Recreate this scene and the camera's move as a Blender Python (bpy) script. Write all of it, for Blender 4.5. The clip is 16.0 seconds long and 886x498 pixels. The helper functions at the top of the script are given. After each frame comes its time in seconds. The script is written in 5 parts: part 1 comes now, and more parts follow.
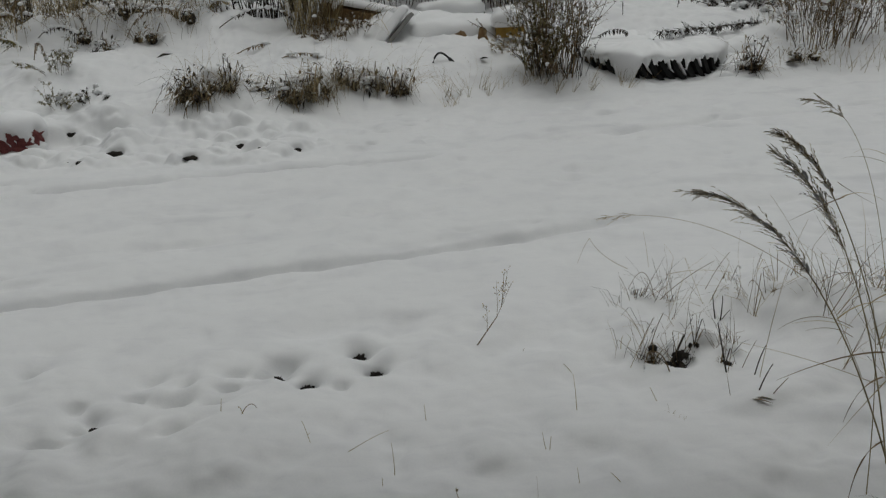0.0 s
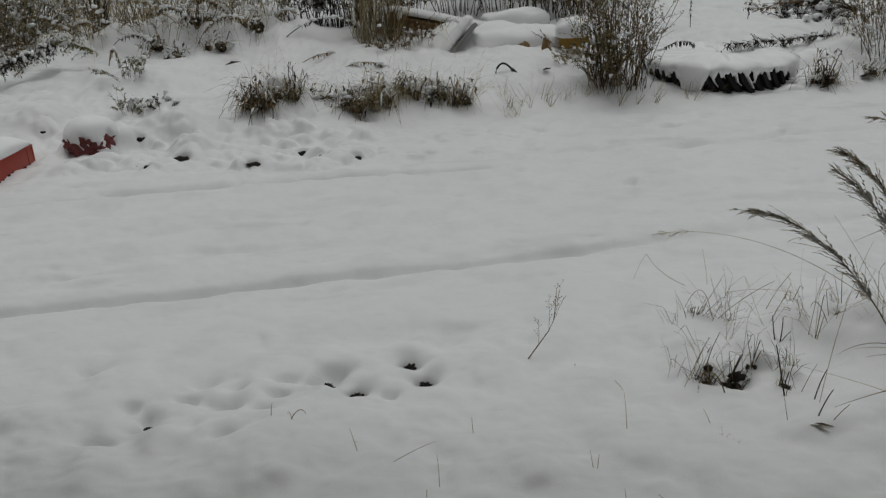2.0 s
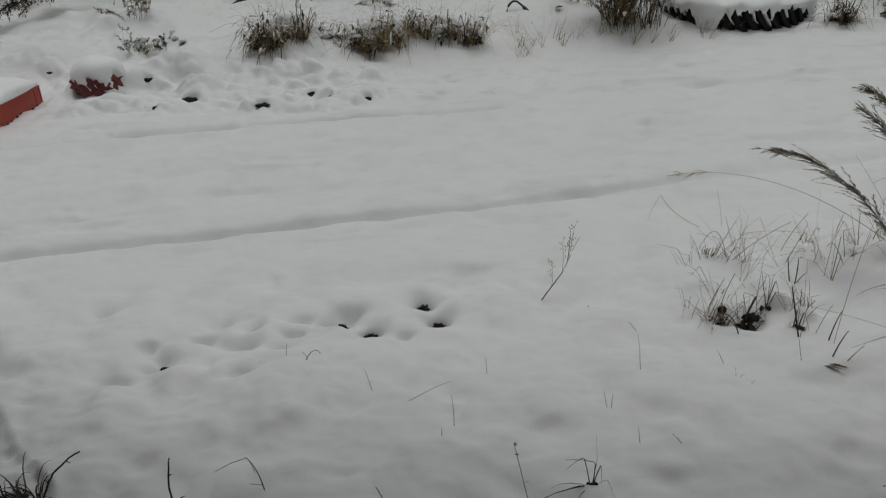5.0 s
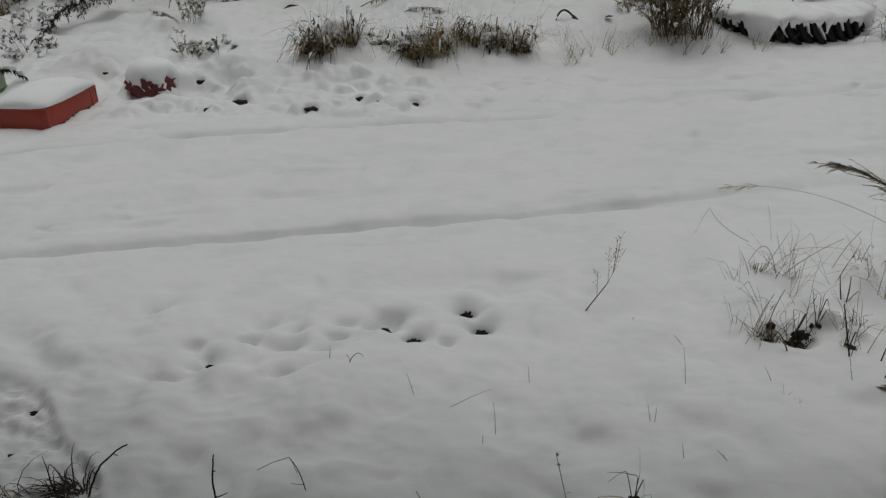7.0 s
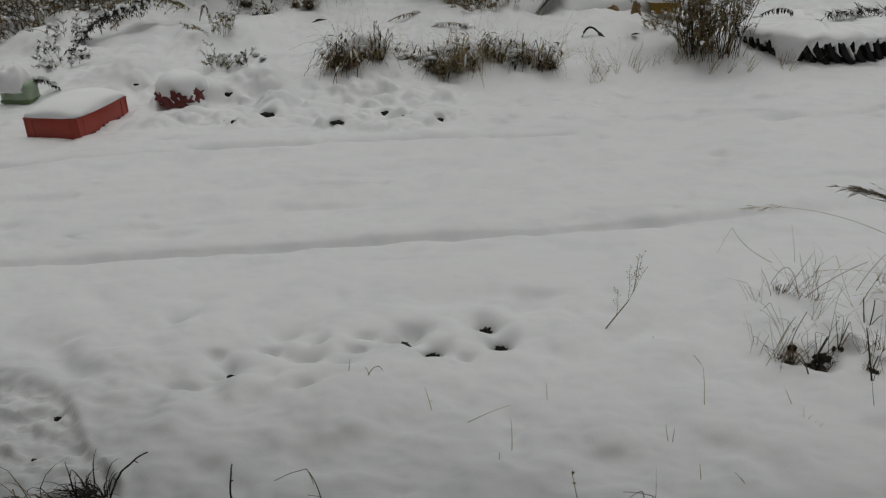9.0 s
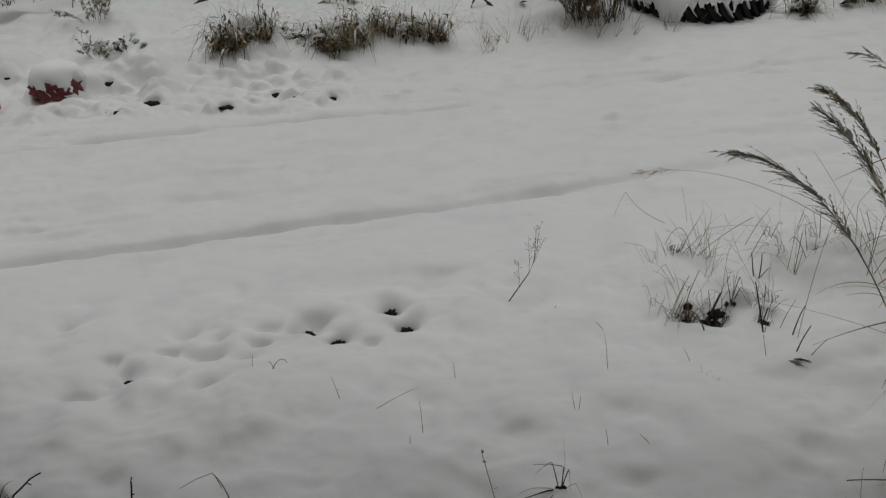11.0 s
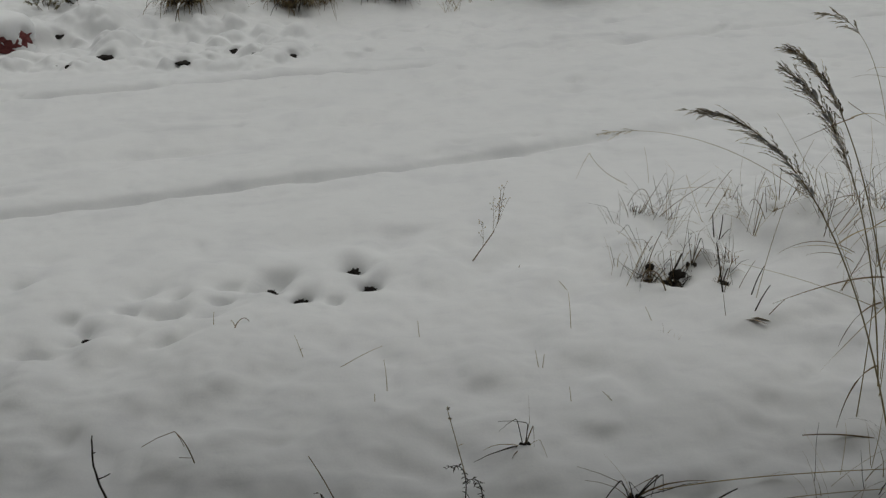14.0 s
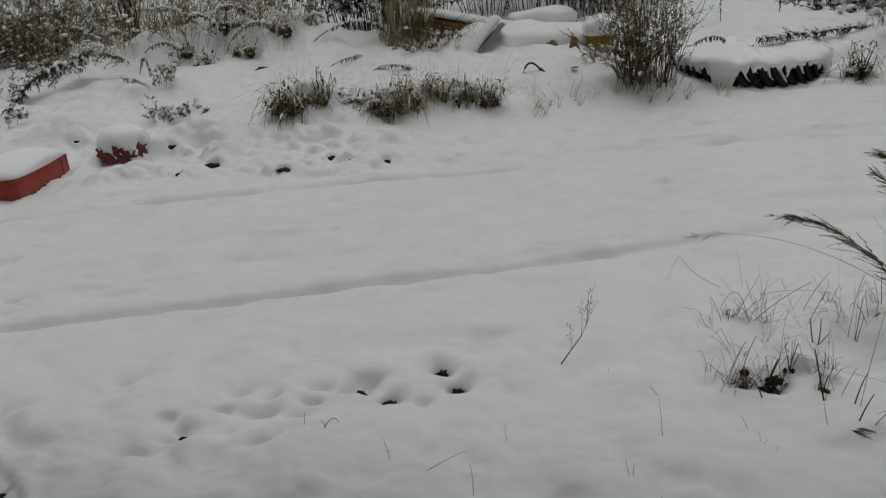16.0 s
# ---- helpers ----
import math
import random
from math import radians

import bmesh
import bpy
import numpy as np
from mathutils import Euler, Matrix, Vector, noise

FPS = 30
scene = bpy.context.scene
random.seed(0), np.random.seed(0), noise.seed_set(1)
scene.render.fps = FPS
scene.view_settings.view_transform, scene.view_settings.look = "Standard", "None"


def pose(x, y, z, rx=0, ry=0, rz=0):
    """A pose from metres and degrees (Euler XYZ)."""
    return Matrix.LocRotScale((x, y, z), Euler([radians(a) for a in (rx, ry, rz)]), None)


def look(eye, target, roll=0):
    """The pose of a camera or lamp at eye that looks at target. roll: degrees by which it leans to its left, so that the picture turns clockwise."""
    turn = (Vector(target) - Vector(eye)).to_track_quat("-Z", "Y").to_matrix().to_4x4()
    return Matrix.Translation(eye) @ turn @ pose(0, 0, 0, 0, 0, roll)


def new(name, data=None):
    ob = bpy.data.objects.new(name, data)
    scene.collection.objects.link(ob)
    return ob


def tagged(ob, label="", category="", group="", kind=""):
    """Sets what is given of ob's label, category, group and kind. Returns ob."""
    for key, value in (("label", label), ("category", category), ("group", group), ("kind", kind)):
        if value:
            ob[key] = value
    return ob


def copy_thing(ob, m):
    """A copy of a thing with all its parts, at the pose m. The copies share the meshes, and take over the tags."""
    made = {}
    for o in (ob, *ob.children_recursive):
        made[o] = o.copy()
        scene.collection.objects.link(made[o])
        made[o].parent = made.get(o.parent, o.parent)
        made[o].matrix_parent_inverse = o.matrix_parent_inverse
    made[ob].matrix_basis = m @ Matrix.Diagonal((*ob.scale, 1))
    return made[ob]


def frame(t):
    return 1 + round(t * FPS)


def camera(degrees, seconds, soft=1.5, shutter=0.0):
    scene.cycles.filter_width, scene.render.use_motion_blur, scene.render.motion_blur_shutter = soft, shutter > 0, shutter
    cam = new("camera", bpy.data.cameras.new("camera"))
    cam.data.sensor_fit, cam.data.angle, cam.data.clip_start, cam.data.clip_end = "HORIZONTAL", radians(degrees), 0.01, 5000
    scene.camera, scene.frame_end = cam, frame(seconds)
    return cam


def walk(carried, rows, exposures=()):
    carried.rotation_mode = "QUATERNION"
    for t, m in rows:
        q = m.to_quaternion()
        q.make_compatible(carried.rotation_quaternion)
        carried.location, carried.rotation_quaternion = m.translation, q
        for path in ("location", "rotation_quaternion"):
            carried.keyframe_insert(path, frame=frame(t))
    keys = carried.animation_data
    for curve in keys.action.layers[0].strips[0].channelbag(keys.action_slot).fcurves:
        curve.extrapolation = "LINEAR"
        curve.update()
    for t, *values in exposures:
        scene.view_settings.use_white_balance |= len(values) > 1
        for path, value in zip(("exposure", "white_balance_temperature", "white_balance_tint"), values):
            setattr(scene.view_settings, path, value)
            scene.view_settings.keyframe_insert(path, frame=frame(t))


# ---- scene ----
# ---- camera ----
cam = camera(55.0, 16.0, soft=1.3)
PATH = [
    (0, (-0.01, -0.026, 1.581), (-0.031, 3.6499, 0.0036), -2.39),
    (0.5, (0.01, -0.026, 1.571), (-0.0876, 3.657, 0.0136), -2.20),
    (1, (0.014, -0.032, 1.59), (-0.2164, 3.6674, 0.086), -3.30),
    (1.5, (0.013, -0.034, 1.582), (-0.2932, 3.6478, 0.0485), -3.33),
    (2, (0.021, -0.016, 1.586), (-0.287, 3.6682, 0.0582), -2.63),
    (2.5, (0.016, 0.01, 1.57), (-0.2859, 3.6088, -0.1499), -2.57),
    (3, (0.021, 0.02, 1.571), (-0.2698, 3.6054, -0.1784), -3.06),
    (3.5, (0.016, -0.001, 1.58), (-0.2943, 3.576, -0.1824), -3.20),
    (6, (-0.004, -0.008, 1.573), (-0.4451, 3.5506, -0.1998), -1.96),
    (6.5, (-0.004, -0.016, 1.589), (-0.5611, 3.5523, -0.1303), -1.88),
    (7, (-0.017, -0.009, 1.575), (-0.5536, 3.5565, -0.1571), -2.65),
    (7.5, (-0.019, -0.023, 1.581), (-0.5642, 3.547, -0.1379), -2.50),
    (8, (-0.013, -0.026, 1.581), (-0.5957, 3.5446, -0.1249), -3.23),
    (8.5, (-0.013, -0.027, 1.581), (-0.6761, 3.5375, -0.1085), -2.35),
    (9, (-0.005, -0.02, 1.588), (-0.6529, 3.5565, -0.0831), -2.33),
    (9.5, (0.025, -0.002, 1.611), (-0.3737, 3.6323, -0.0125), -2.98),
    (10, (0.027, 0.016, 1.602), (-0.2276, 3.6237, -0.1065), -3.14),
    (10.2, (0.029, 0.023, 1.601), (-0.2171, 3.5992, -0.1739), -3.25),
    (12.3, (0.022, 0.03, 1.582), (-0.1739, 3.5783, -0.2534), -3.57),
    (12.5, (0.005, 0.032, 1.563), (-0.1866, 3.4894, -0.4394), -3.31),
    (13, (0.001, 0.021, 1.582), (-0.0987, 3.4813, -0.4225), -1.24),
    (13.5, (-0.011, 0.06, 1.571), (-0.0601, 3.5257, -0.4254), -0.56),
    (14, (0.006, 0.033, 1.58), (-0.0288, 3.5178, -0.3842), -1.75),
    (14.5, (0.027, 0.023, 1.581), (0.0149, 3.5577, -0.2914), -2.08),
    (15, (0.021, 0.016, 1.58), (-0.1051, 3.5776, -0.2367), -2.23),
    (15.5, (0.019, 0.011, 1.59), (-0.3841, 3.6186, -0.0891), -3.91),
    (16, (0.02, 0.006, 1.608), (-0.4289, 3.6751, 0.0811), -4.33),
]
EXPOSURES = [(0, -1.15, 6480, 6), (2.5, -1.13, 6490, 6), (8, -1.14, 6540, 7), (13, -1.16, 6620, 6), (16, -1.16, 6480, 6)]
walk(cam, [(t, look(e, a, r)) for t, e, a, r in PATH], EXPOSURES)

# ---- sky and light: an overcast winter day ----
world = bpy.data.worlds.new("overcast_sky")
scene.world = world
world.use_nodes = True
wn, wl = world.node_tree.nodes, world.node_tree.links
sky = wn.new("ShaderNodeTexSky")
sky.sky_type = "NISHITA"
sky.sun_disc = False
sky.sun_elevation = radians(82)
sky.sun_rotation = radians(21)
sky.dust_density = 4.0
grey = wn.new("ShaderNodeHueSaturation")
grey.inputs["Saturation"].default_value = 0.10
wl.new(sky.outputs["Color"], grey.inputs["Color"])
wl.new(grey.outputs["Color"], wn["Background"].inputs["Color"])
wn["Background"].inputs["Strength"].default_value = 0.15
sun = new("sun", bpy.data.lights.new("sun", "SUN"))
sun.data.energy, sun.data.angle, sun.data.color = 0.75, radians(45), (1.0, 0.985, 0.96)
sun.matrix_world = look((0.5, 1.3, 9.9), (0, 0, 0))


# ---- materials ----
def material(name, low, high, rough=0.8, grain=40.0, wear=6.0, bump=0.3, height=0.002, random_part=0.0, spec=0.3, metal=0.0, detail=4.0):
    """Two scales of mottling between two colours, fine relief, and a shift of tone from stem to stem or piece to piece."""
    m = bpy.data.materials.new(name)
    m.use_nodes = True
    n, l = m.node_tree.nodes, m.node_tree.links
    b = n["Principled BSDF"]
    b.inputs["Roughness"].default_value, b.inputs["Metallic"].default_value = rough, metal
    b.inputs["Specular IOR Level"].default_value = spec
    co = n.new("ShaderNodeTexCoord")
    fine, coarse = n.new("ShaderNodeTexNoise"), n.new("ShaderNodeTexNoise")
    for node, scale in ((fine, grain), (coarse, wear)):
        node.inputs["Scale"].default_value, node.inputs["Detail"].default_value = scale, detail
        l.new(co.outputs["Object"], node.inputs["Vector"])
    mix = n.new("ShaderNodeMath")
    mix.operation = "MULTIPLY_ADD"
    l.new(fine.outputs["Fac"], mix.inputs[0])
    mix.inputs[1].default_value = 0.5
    half = n.new("ShaderNodeMath")
    half.operation = "MULTIPLY"
    half.inputs[1].default_value = 0.5
    l.new(coarse.outputs["Fac"], half.inputs[0])
    l.new(half.outputs[0], mix.inputs[2])
    fac = mix
    if random_part:
        geo = n.new("ShaderNodeNewGeometry")
        add = n.new("ShaderNodeMath")
        add.operation = "MULTIPLY_ADD"
        l.new(geo.outputs["Random Per Island"], add.inputs[0])
        add.inputs[1].default_value = random_part
        sub = n.new("ShaderNodeMath")
        sub.operation = "SUBTRACT"
        l.new(mix.outputs[0], sub.inputs[0])
        sub.inputs[1].default_value = random_part / 2
        l.new(sub.outputs[0], add.inputs[2])
        fac = add
    ramp = n.new("ShaderNodeValToRGB")
    ramp.color_ramp.elements[0].position, ramp.color_ramp.elements[1].position = 0.3, 0.7
    ramp.color_ramp.elements[0].color, ramp.color_ramp.elements[1].color = (*low, 1), (*high, 1)
    l.new(fac.outputs[0], ramp.inputs["Fac"])
    l.new(ramp.outputs["Color"], b.inputs["Base Color"])
    if bump:
        bp = n.new("ShaderNodeBump")
        bp.inputs["Strength"].default_value, bp.inputs["Distance"].default_value = bump, height
        l.new(fine.outputs["Fac"], bp.inputs["Height"])
        l.new(bp.outputs["Normal"], b.inputs["Normal"])
    return m


SNOW = material("snow", (0.80, 0.81, 0.82), (0.86, 0.865, 0.865), 0.5, 130, 1.6, 0.22, 0.002, spec=0.6)
def wet_streaks(m):
    """Slushy patches drawn out along the track, and a softer mottling of settled snow."""
    n, l = m.node_tree.nodes, m.node_tree.links
    co, turn = n.new("ShaderNodeTexCoord"), n.new("ShaderNodeMapping")
    turn.inputs["Rotation"].default_value = (0, 0, radians(-14))
    turn.inputs["Scale"].default_value = (0.7, 3.0, 1.0)
    l.new(co.outputs["Object"], turn.inputs["Vector"])
    out = n["Principled BSDF"].inputs["Base Color"].links[0].from_socket
    for scale, detail, low, high, tone, vector in ((1.15, 3.0, 0.60, 0.74, 0.86, turn.outputs["Vector"]), (4.5, 5.0, 0.50, 0.78, 0.91, co.outputs["Object"]), (13.0, 4.0, 0.55, 0.80, 0.94, turn.outputs["Vector"])):
        t, r, x = n.new("ShaderNodeTexNoise"), n.new("ShaderNodeValToRGB"), n.new("ShaderNodeMix")
        t.inputs["Scale"].default_value, t.inputs["Detail"].default_value = scale, detail
        l.new(vector, t.inputs["Vector"])
        r.color_ramp.elements[0].position, r.color_ramp.elements[1].position = low, high
        r.color_ramp.elements[0].color, r.color_ramp.elements[1].color = (1, 1, 1, 1), (tone, tone, tone * 1.01, 1)
        x.data_type, x.blend_type = "RGBA", "MULTIPLY"
        x.inputs[0].default_value = 1.0
        l.new(t.outputs["Fac"], r.inputs["Fac"])
        l.new(out, x.inputs[6])
        l.new(r.outputs["Color"], x.inputs[7])
        out = x.outputs[2]
    l.new(out, n["Principled BSDF"].inputs["Base Color"])


wet_streaks(SNOW)
SNOW_CAP = material("fresh_snow", (0.86, 0.87, 0.88), (0.92, 0.925, 0.925), 0.7, 90, 5, 0.3, 0.003, spec=0.15)
SOIL = material("wet_soil", (0.010, 0.008, 0.007), (0.032, 0.026, 0.020), 0.85, 160, 30, 0.8, 0.006)
PLUME = material("pale_plume", (0.40, 0.34, 0.24), (0.74, 0.67, 0.52), 0.75, 90, 12, 0.2, 0.001, 0.6)
STRAW = material("dry_straw", (0.24, 0.19, 0.11), (0.52, 0.44, 0.29), 0.75, 60, 9, 0.2, 0.001, 0.5)
TAN = material("tan_reed", (0.22, 0.17, 0.085), (0.50, 0.41, 0.23), 0.75, 60, 7, 0.2, 0.001, 0.5)
BROWN = material("brown_leaf", (0.065, 0.045, 0.022), (0.27, 0.19, 0.10), 0.8, 60, 8, 0.2, 0.001, 0.6)
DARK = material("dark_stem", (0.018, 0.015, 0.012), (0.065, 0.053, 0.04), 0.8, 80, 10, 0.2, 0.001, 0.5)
OLIVE = material("withered_green", (0.08, 0.072, 0.028), (0.30, 0.26, 0.12), 0.8, 60, 8, 0.2, 0.001, 0.6)
RED = material("red_plastic", (0.30, 0.032, 0.018), (0.42, 0.055, 0.032), 0.42, 200, 7, 0.12, 0.001, spec=0.45)
CLOTH = material("red_cloth", (0.07, 0.012, 0.014), (0.29, 0.095, 0.09), 0.8, 120, 22, 0.5, 0.004)
GREEN = material("green_plastic", (0.22, 0.30, 0.20), (0.38, 0.47, 0.34), 0.4, 120, 9, 0.1, 0.001, spec=0.45)
GREEN_DARK = material("green_base", (0.07, 0.13, 0.05), (0.14, 0.22, 0.09), 0.45, 120, 9, 0.1, 0.001, spec=0.45)
RUBBER = material("worn_rubber", (0.006, 0.006, 0.006), (0.020, 0.020, 0.019), 0.75, 120, 9, 0.4, 0.002)
YELLOW = material("yellow_timber", (0.24, 0.145, 0.03), (0.42, 0.26, 0.05), 0.6, 45, 5, 0.3, 0.002)
TIMBER = material("wet_timber", (0.11, 0.065, 0.028), (0.26, 0.16, 0.07), 0.7, 50, 6, 0.4, 0.002)
GREYWOOD = material("grey_board", (0.20, 0.20, 0.19), (0.34, 0.335, 0.32), 0.7, 60, 6, 0.3, 0.002)
SEDGE = material("withered_sedge", (0.10, 0.075, 0.036), (0.36, 0.285, 0.16), 0.8, 60, 8, 0.2, 0.001, 0.6)
BLACK = material("black_cable", (0.010, 0.010, 0.011), (0.025, 0.025, 0.026), 0.5, 90, 9, 0.1, 0.001)


# ---- mesh helpers ----
def icosphere(subdivisions):
    bm = bmesh.new()
    bmesh.ops.create_icosphere(bm, subdivisions=subdivisions, radius=1)
    v, f = [x.co.copy() for x in bm.verts], [tuple(w.index for w in x.verts) for x in bm.faces]
    bm.free()
    return v, f


BALLS = {k: icosphere(k) for k in (1, 2, 3, 4)}
rnd = random.Random(7)


class Geo:
    """Collects the faces of one mesh."""

    def __init__(self):
        self.v, self.f = [], []

    def tube(self, pts, r0, r1, sides=3, flat=1.0):
        """A tapered stem along pts; flat below 1 presses it to a blade."""
        n, first = len(pts), len(self.v)
        for i, p in enumerate(pts):
            d = pts[min(i + 1, n - 1)] - pts[max(i - 1, 0)]
            d = d.normalized() if d.length > 1e-9 else Vector((0, 0, 1))
            a = d.cross(Vector((0.31, 0.11, 0.94)) if abs(d.z) < 0.93 else Vector((0.95, 0.3, 0.05))).normalized()
            b, r = d.cross(a), r0 + (r1 - r0) * i / (n - 1)
            for k in range(sides):
                w = math.tau * k / sides
                self.v.append(p + a * (math.cos(w) * r) + b * (math.sin(w) * r * flat))
        for i in range(n - 1):
            for k in range(sides):
                a, b = first + i * sides + k, first + i * sides + (k + 1) % sides
                self.f.append((a, b, b + sides, a + sides))
        self.f.append(tuple(range(first + sides - 1, first - 1, -1)))
        self.f.append(tuple(range(first + (n - 1) * sides, first + n * sides)))

    def leaf(self, p, d, length, width, up=None):
        """A small folded leaf, pointed at both ends."""
        d = d.normalized()
        s = d.cross(up or Vector((0.2, 0.3, 0.9)))
        s = s.normalized() if s.length > 1e-6 else Vector((1, 0, 0))
        h, k = s.cross(d), len(self.v)
        m = p + d * (length * 0.45)
        self.v += [p, m + s * width / 2 + h * width * 0.2, m - s * width / 2 + h * width * 0.2, p + d * length - h * length * 0.12, m - h * width * 0.1]
        self.f += [(k, k + 1, k + 4), (k, k + 4, k + 2), (k + 1, k + 3, k + 4), (k + 4, k + 3, k + 2), (k, k + 2, k + 1), (k + 1, k + 2, k + 3)]

    def blob(self, c, r, rough=0.25, freq=1.6, ball=2, seed=0.0, floor=None):
        """A lump with an uneven outline, radii r; floor: flattened below that height over its middle."""
        v, f = BALLS[ball]
        k, c = len(self.v), Vector(c)
        s = Vector((seed * 7.31 + 3, seed * 2.7, c.x * 3 + c.y))
        for q in v:
            w = 1 + rough * noise.noise(q * freq + s) + rough * 0.5 * noise.noise(q * freq * 2.7 + s)
            p = Vector((q.x * r[0], q.y * r[1], q.z * r[2])) * w
            if floor is not None:
                p.z = max(p.z, floor)
            self.v.append(c + p)
        self.f += [tuple(i + k for i in t) for t in f]

    def clot(self, p, q, w):
        """Snow clinging along a piece of stalk."""
        d, up = q - p, Vector((rnd.gauss(0, 0.2), rnd.gauss(0, 0.2), 1)) * w * 0.5
        n = len(self.v)
        self.tube([p + up * 0.3, p + d * 0.3 + up, p + d * 0.7 + up * 1.1, q + up * 0.3], w, w, 5)
        for k, f in enumerate((0.35, 1.0, 0.8, 0.25)):
            ring = self.v[n + k * 5:n + k * 5 + 5]
            c = sum(ring, Vector()) / 5
            for j in range(5):
                self.v[n + k * 5 + j] = c + (ring[j] - c) * f * rnd.uniform(0.75, 1.25)

    def slab(self, size, centre=(0, 0, 0), bevel=0.004, wear=0.0):
        """A box with rounded edges."""
        bm = bmesh.new()
        bmesh.ops.create_cube(bm, size=1)
        bmesh.ops.scale(bm, vec=size, verts=bm.verts)
        if bevel:
            bmesh.ops.bevel(bm, geom=bm.edges[:], offset=bevel, segments=2, affect="EDGES", profile=0.5)
        k = len(self.v)
        bm.verts.index_update()
        for x in bm.verts:
            j = Vector([noise.noise(x.co * 9 + Vector((i * 5.1, 1.7, k))) * wear for i in range(3)]) if wear else Vector()
            self.v.append(x.co + Vector(centre) + j)
        self.f += [tuple(w.index + k for w in x.verts) for x in bm.faces]
        bm.free()

    def mesh(self, name, mat, smooth=True):
        me = bpy.data.meshes.new(name)
        me.from_pydata([tuple(p) for p in self.v], [], self.f)
        me.materials.append(mat)
        me.polygons.foreach_set("use_smooth", [smooth] * len(me.polygons))
        me.update()
        return me


def part(name, geo, mat, parent=None, label="", smooth=True):
    thin = name.endswith(("leaf_mass", "grass_mass")) or name in ("plume", "flower_head", "dead_leaf", "leaf")
    ob = new(name, geo.mesh(name, mat, smooth and not thin))
    if parent is not None:
        ob.parent = parent
    return tagged(ob, label)


def thing(name, place, turn=0.0, label="", category="", group=""):
    ob = new(name)
    ob.empty_display_size = 0.05
    ob.location, ob.rotation_euler = place, (0, 0, radians(turn))
    return tagged(ob, label, category, group)


# ---- the lie of the land ----
EDGE_X = [-9, -4, -3, -2, -1.2, -0.2, 0.8, 1.5, 3, 9]
EDGE_Y = [5.3, 5.3, 5.45, 5.6, 5.75, 6.3, 6.75, 6.85, 6.9, 7.3]
DUG_Y, DUG_X = [0.0, 1.2, 1.5, 1.7, 1.8, 1.9, 2.1, 2.2], [-0.85, -1.05, -1.17, -1.27, -1.38, -1.5, -1.675, -1.8]


def smooth(a, b, v):
    u = np.clip((v - a) / (b - a), 0, 1)
    return u * u * (3 - 2 * u)


LATTICE = np.random.RandomState(5).rand(256, 256)


def value_noise(x, y):
    i, j = np.floor(x).astype(int), np.floor(y).astype(int)
    u, w = x - i, y - j
    u, w = u * u * u * (u * (u * 6 - 15) + 10), w * w * w * (w * (w * 6 - 15) + 10)
    a, b = LATTICE[i % 256, j % 256], LATTICE[(i + 1) % 256, j % 256]
    c, d = LATTICE[i % 256, (j + 1) % 256], LATTICE[(i + 1) % 256, (j + 1) % 256]
    return (a + (b - a) * u) * (1 - w) + (c + (d - c) * u) * w - 0.5


def pit(x, y, px, py, rx, ry, deep, turn=0.0, flat=1.0):
    """A soft hollow, deepest at its middle; flat above 1 gives it a level bottom and steep sides."""
    c, s = math.cos(radians(turn)), math.sin(radians(turn))
    a, b = (x - px) * c + (y - py) * s, -(x - px) * s + (y - py) * c
    q = (a / rx) ** 2 + (b / ry) ** 2
    return -deep * np.exp(-(q**flat))


def rut(x, y, xs, ys, wide, deep, lip, wander=0.02):
    """A worn track along a line that runs across the view: a groove and, on its near side, a low lip."""
    line = np.interp(x, xs, ys) + wander * value_noise(x * 2.3 + 9, x * 0 + ys[0]) + 0.4 * wander * value_noise(x * 9, x * 0 + 3.3)
    d = y - line
    ends = smooth(xs[0], xs[0] + 0.3, x) * (1 - smooth(xs[-1] - 0.3, xs[-1], x))
    deep = deep * (0.9 + 0.7 * value_noise(x * 1.9 + 7, x * 0 + ys[0]) + 0.3 * value_noise(x * 6.5, x * 0 + 2.2))
    return ends * (-deep * np.exp(-((d / wide) ** 2)) + lip * np.exp(-(((d + wide * 1.7) / (wide * 1.2)) ** 2)))


PRINTS = [(-0.65, 2.625), (-0.525, 2.55), (-0.357, 2.745), (-0.289, 2.64)]
SOFT_PRINTS = [(-0.80, 2.535, 0.055, 0.024), (-0.836, 2.43, 0.05, 0.02), (-0.716, 2.61, 0.04, 0.018), (-1.116, 2.49, 0.062, 0.036), (-1.294, 2.43, 0.05, 0.034), (-1.221, 2.365, 0.034, 0.026), (-1.33, 2.22, 0.09, 0.03), (-1.23, 2.30, 0.045, 0.018),
               (-0.916, 2.27, 0.07, 0.022), (-0.96, 2.455, 0.07, 0.022), (-0.80, 2.63, 0.075, 0.03), (-0.40, 2.52, 0.045, 0.03), (-1.566, 2.68, 0.05, 0.03), (-0.955, 2.56, 0.04, 0.018), (-1.1, 2.62, 0.08, 0.04), (-0.62, 2.70, 0.06, 0.03)]
DIMPLES = [(rnd.uniform(-2.2, 2.2), rnd.uniform(1.0, 3.0), rnd.uniform(0.03, 0.11), rnd.uniform(0.006, 0.022), rnd.uniform(0, 180)) for _ in range(170)]
DINTS = [(rnd.uniform(-3.4, 3.2), rnd.uniform(3.3, 6.6), rnd.uniform(0.022, 0.07), rnd.uniform(0.012, 0.034), rnd.uniform(-15, 40)) for _ in range(230)]
LUMPS = [(-0.9 - 2.3 * rnd.random() ** 1.1, rnd.uniform(5.22, 6.0), rnd.uniform(0.06, 0.15), rnd.uniform(0.025, 0.075)) for _ in range(80)]
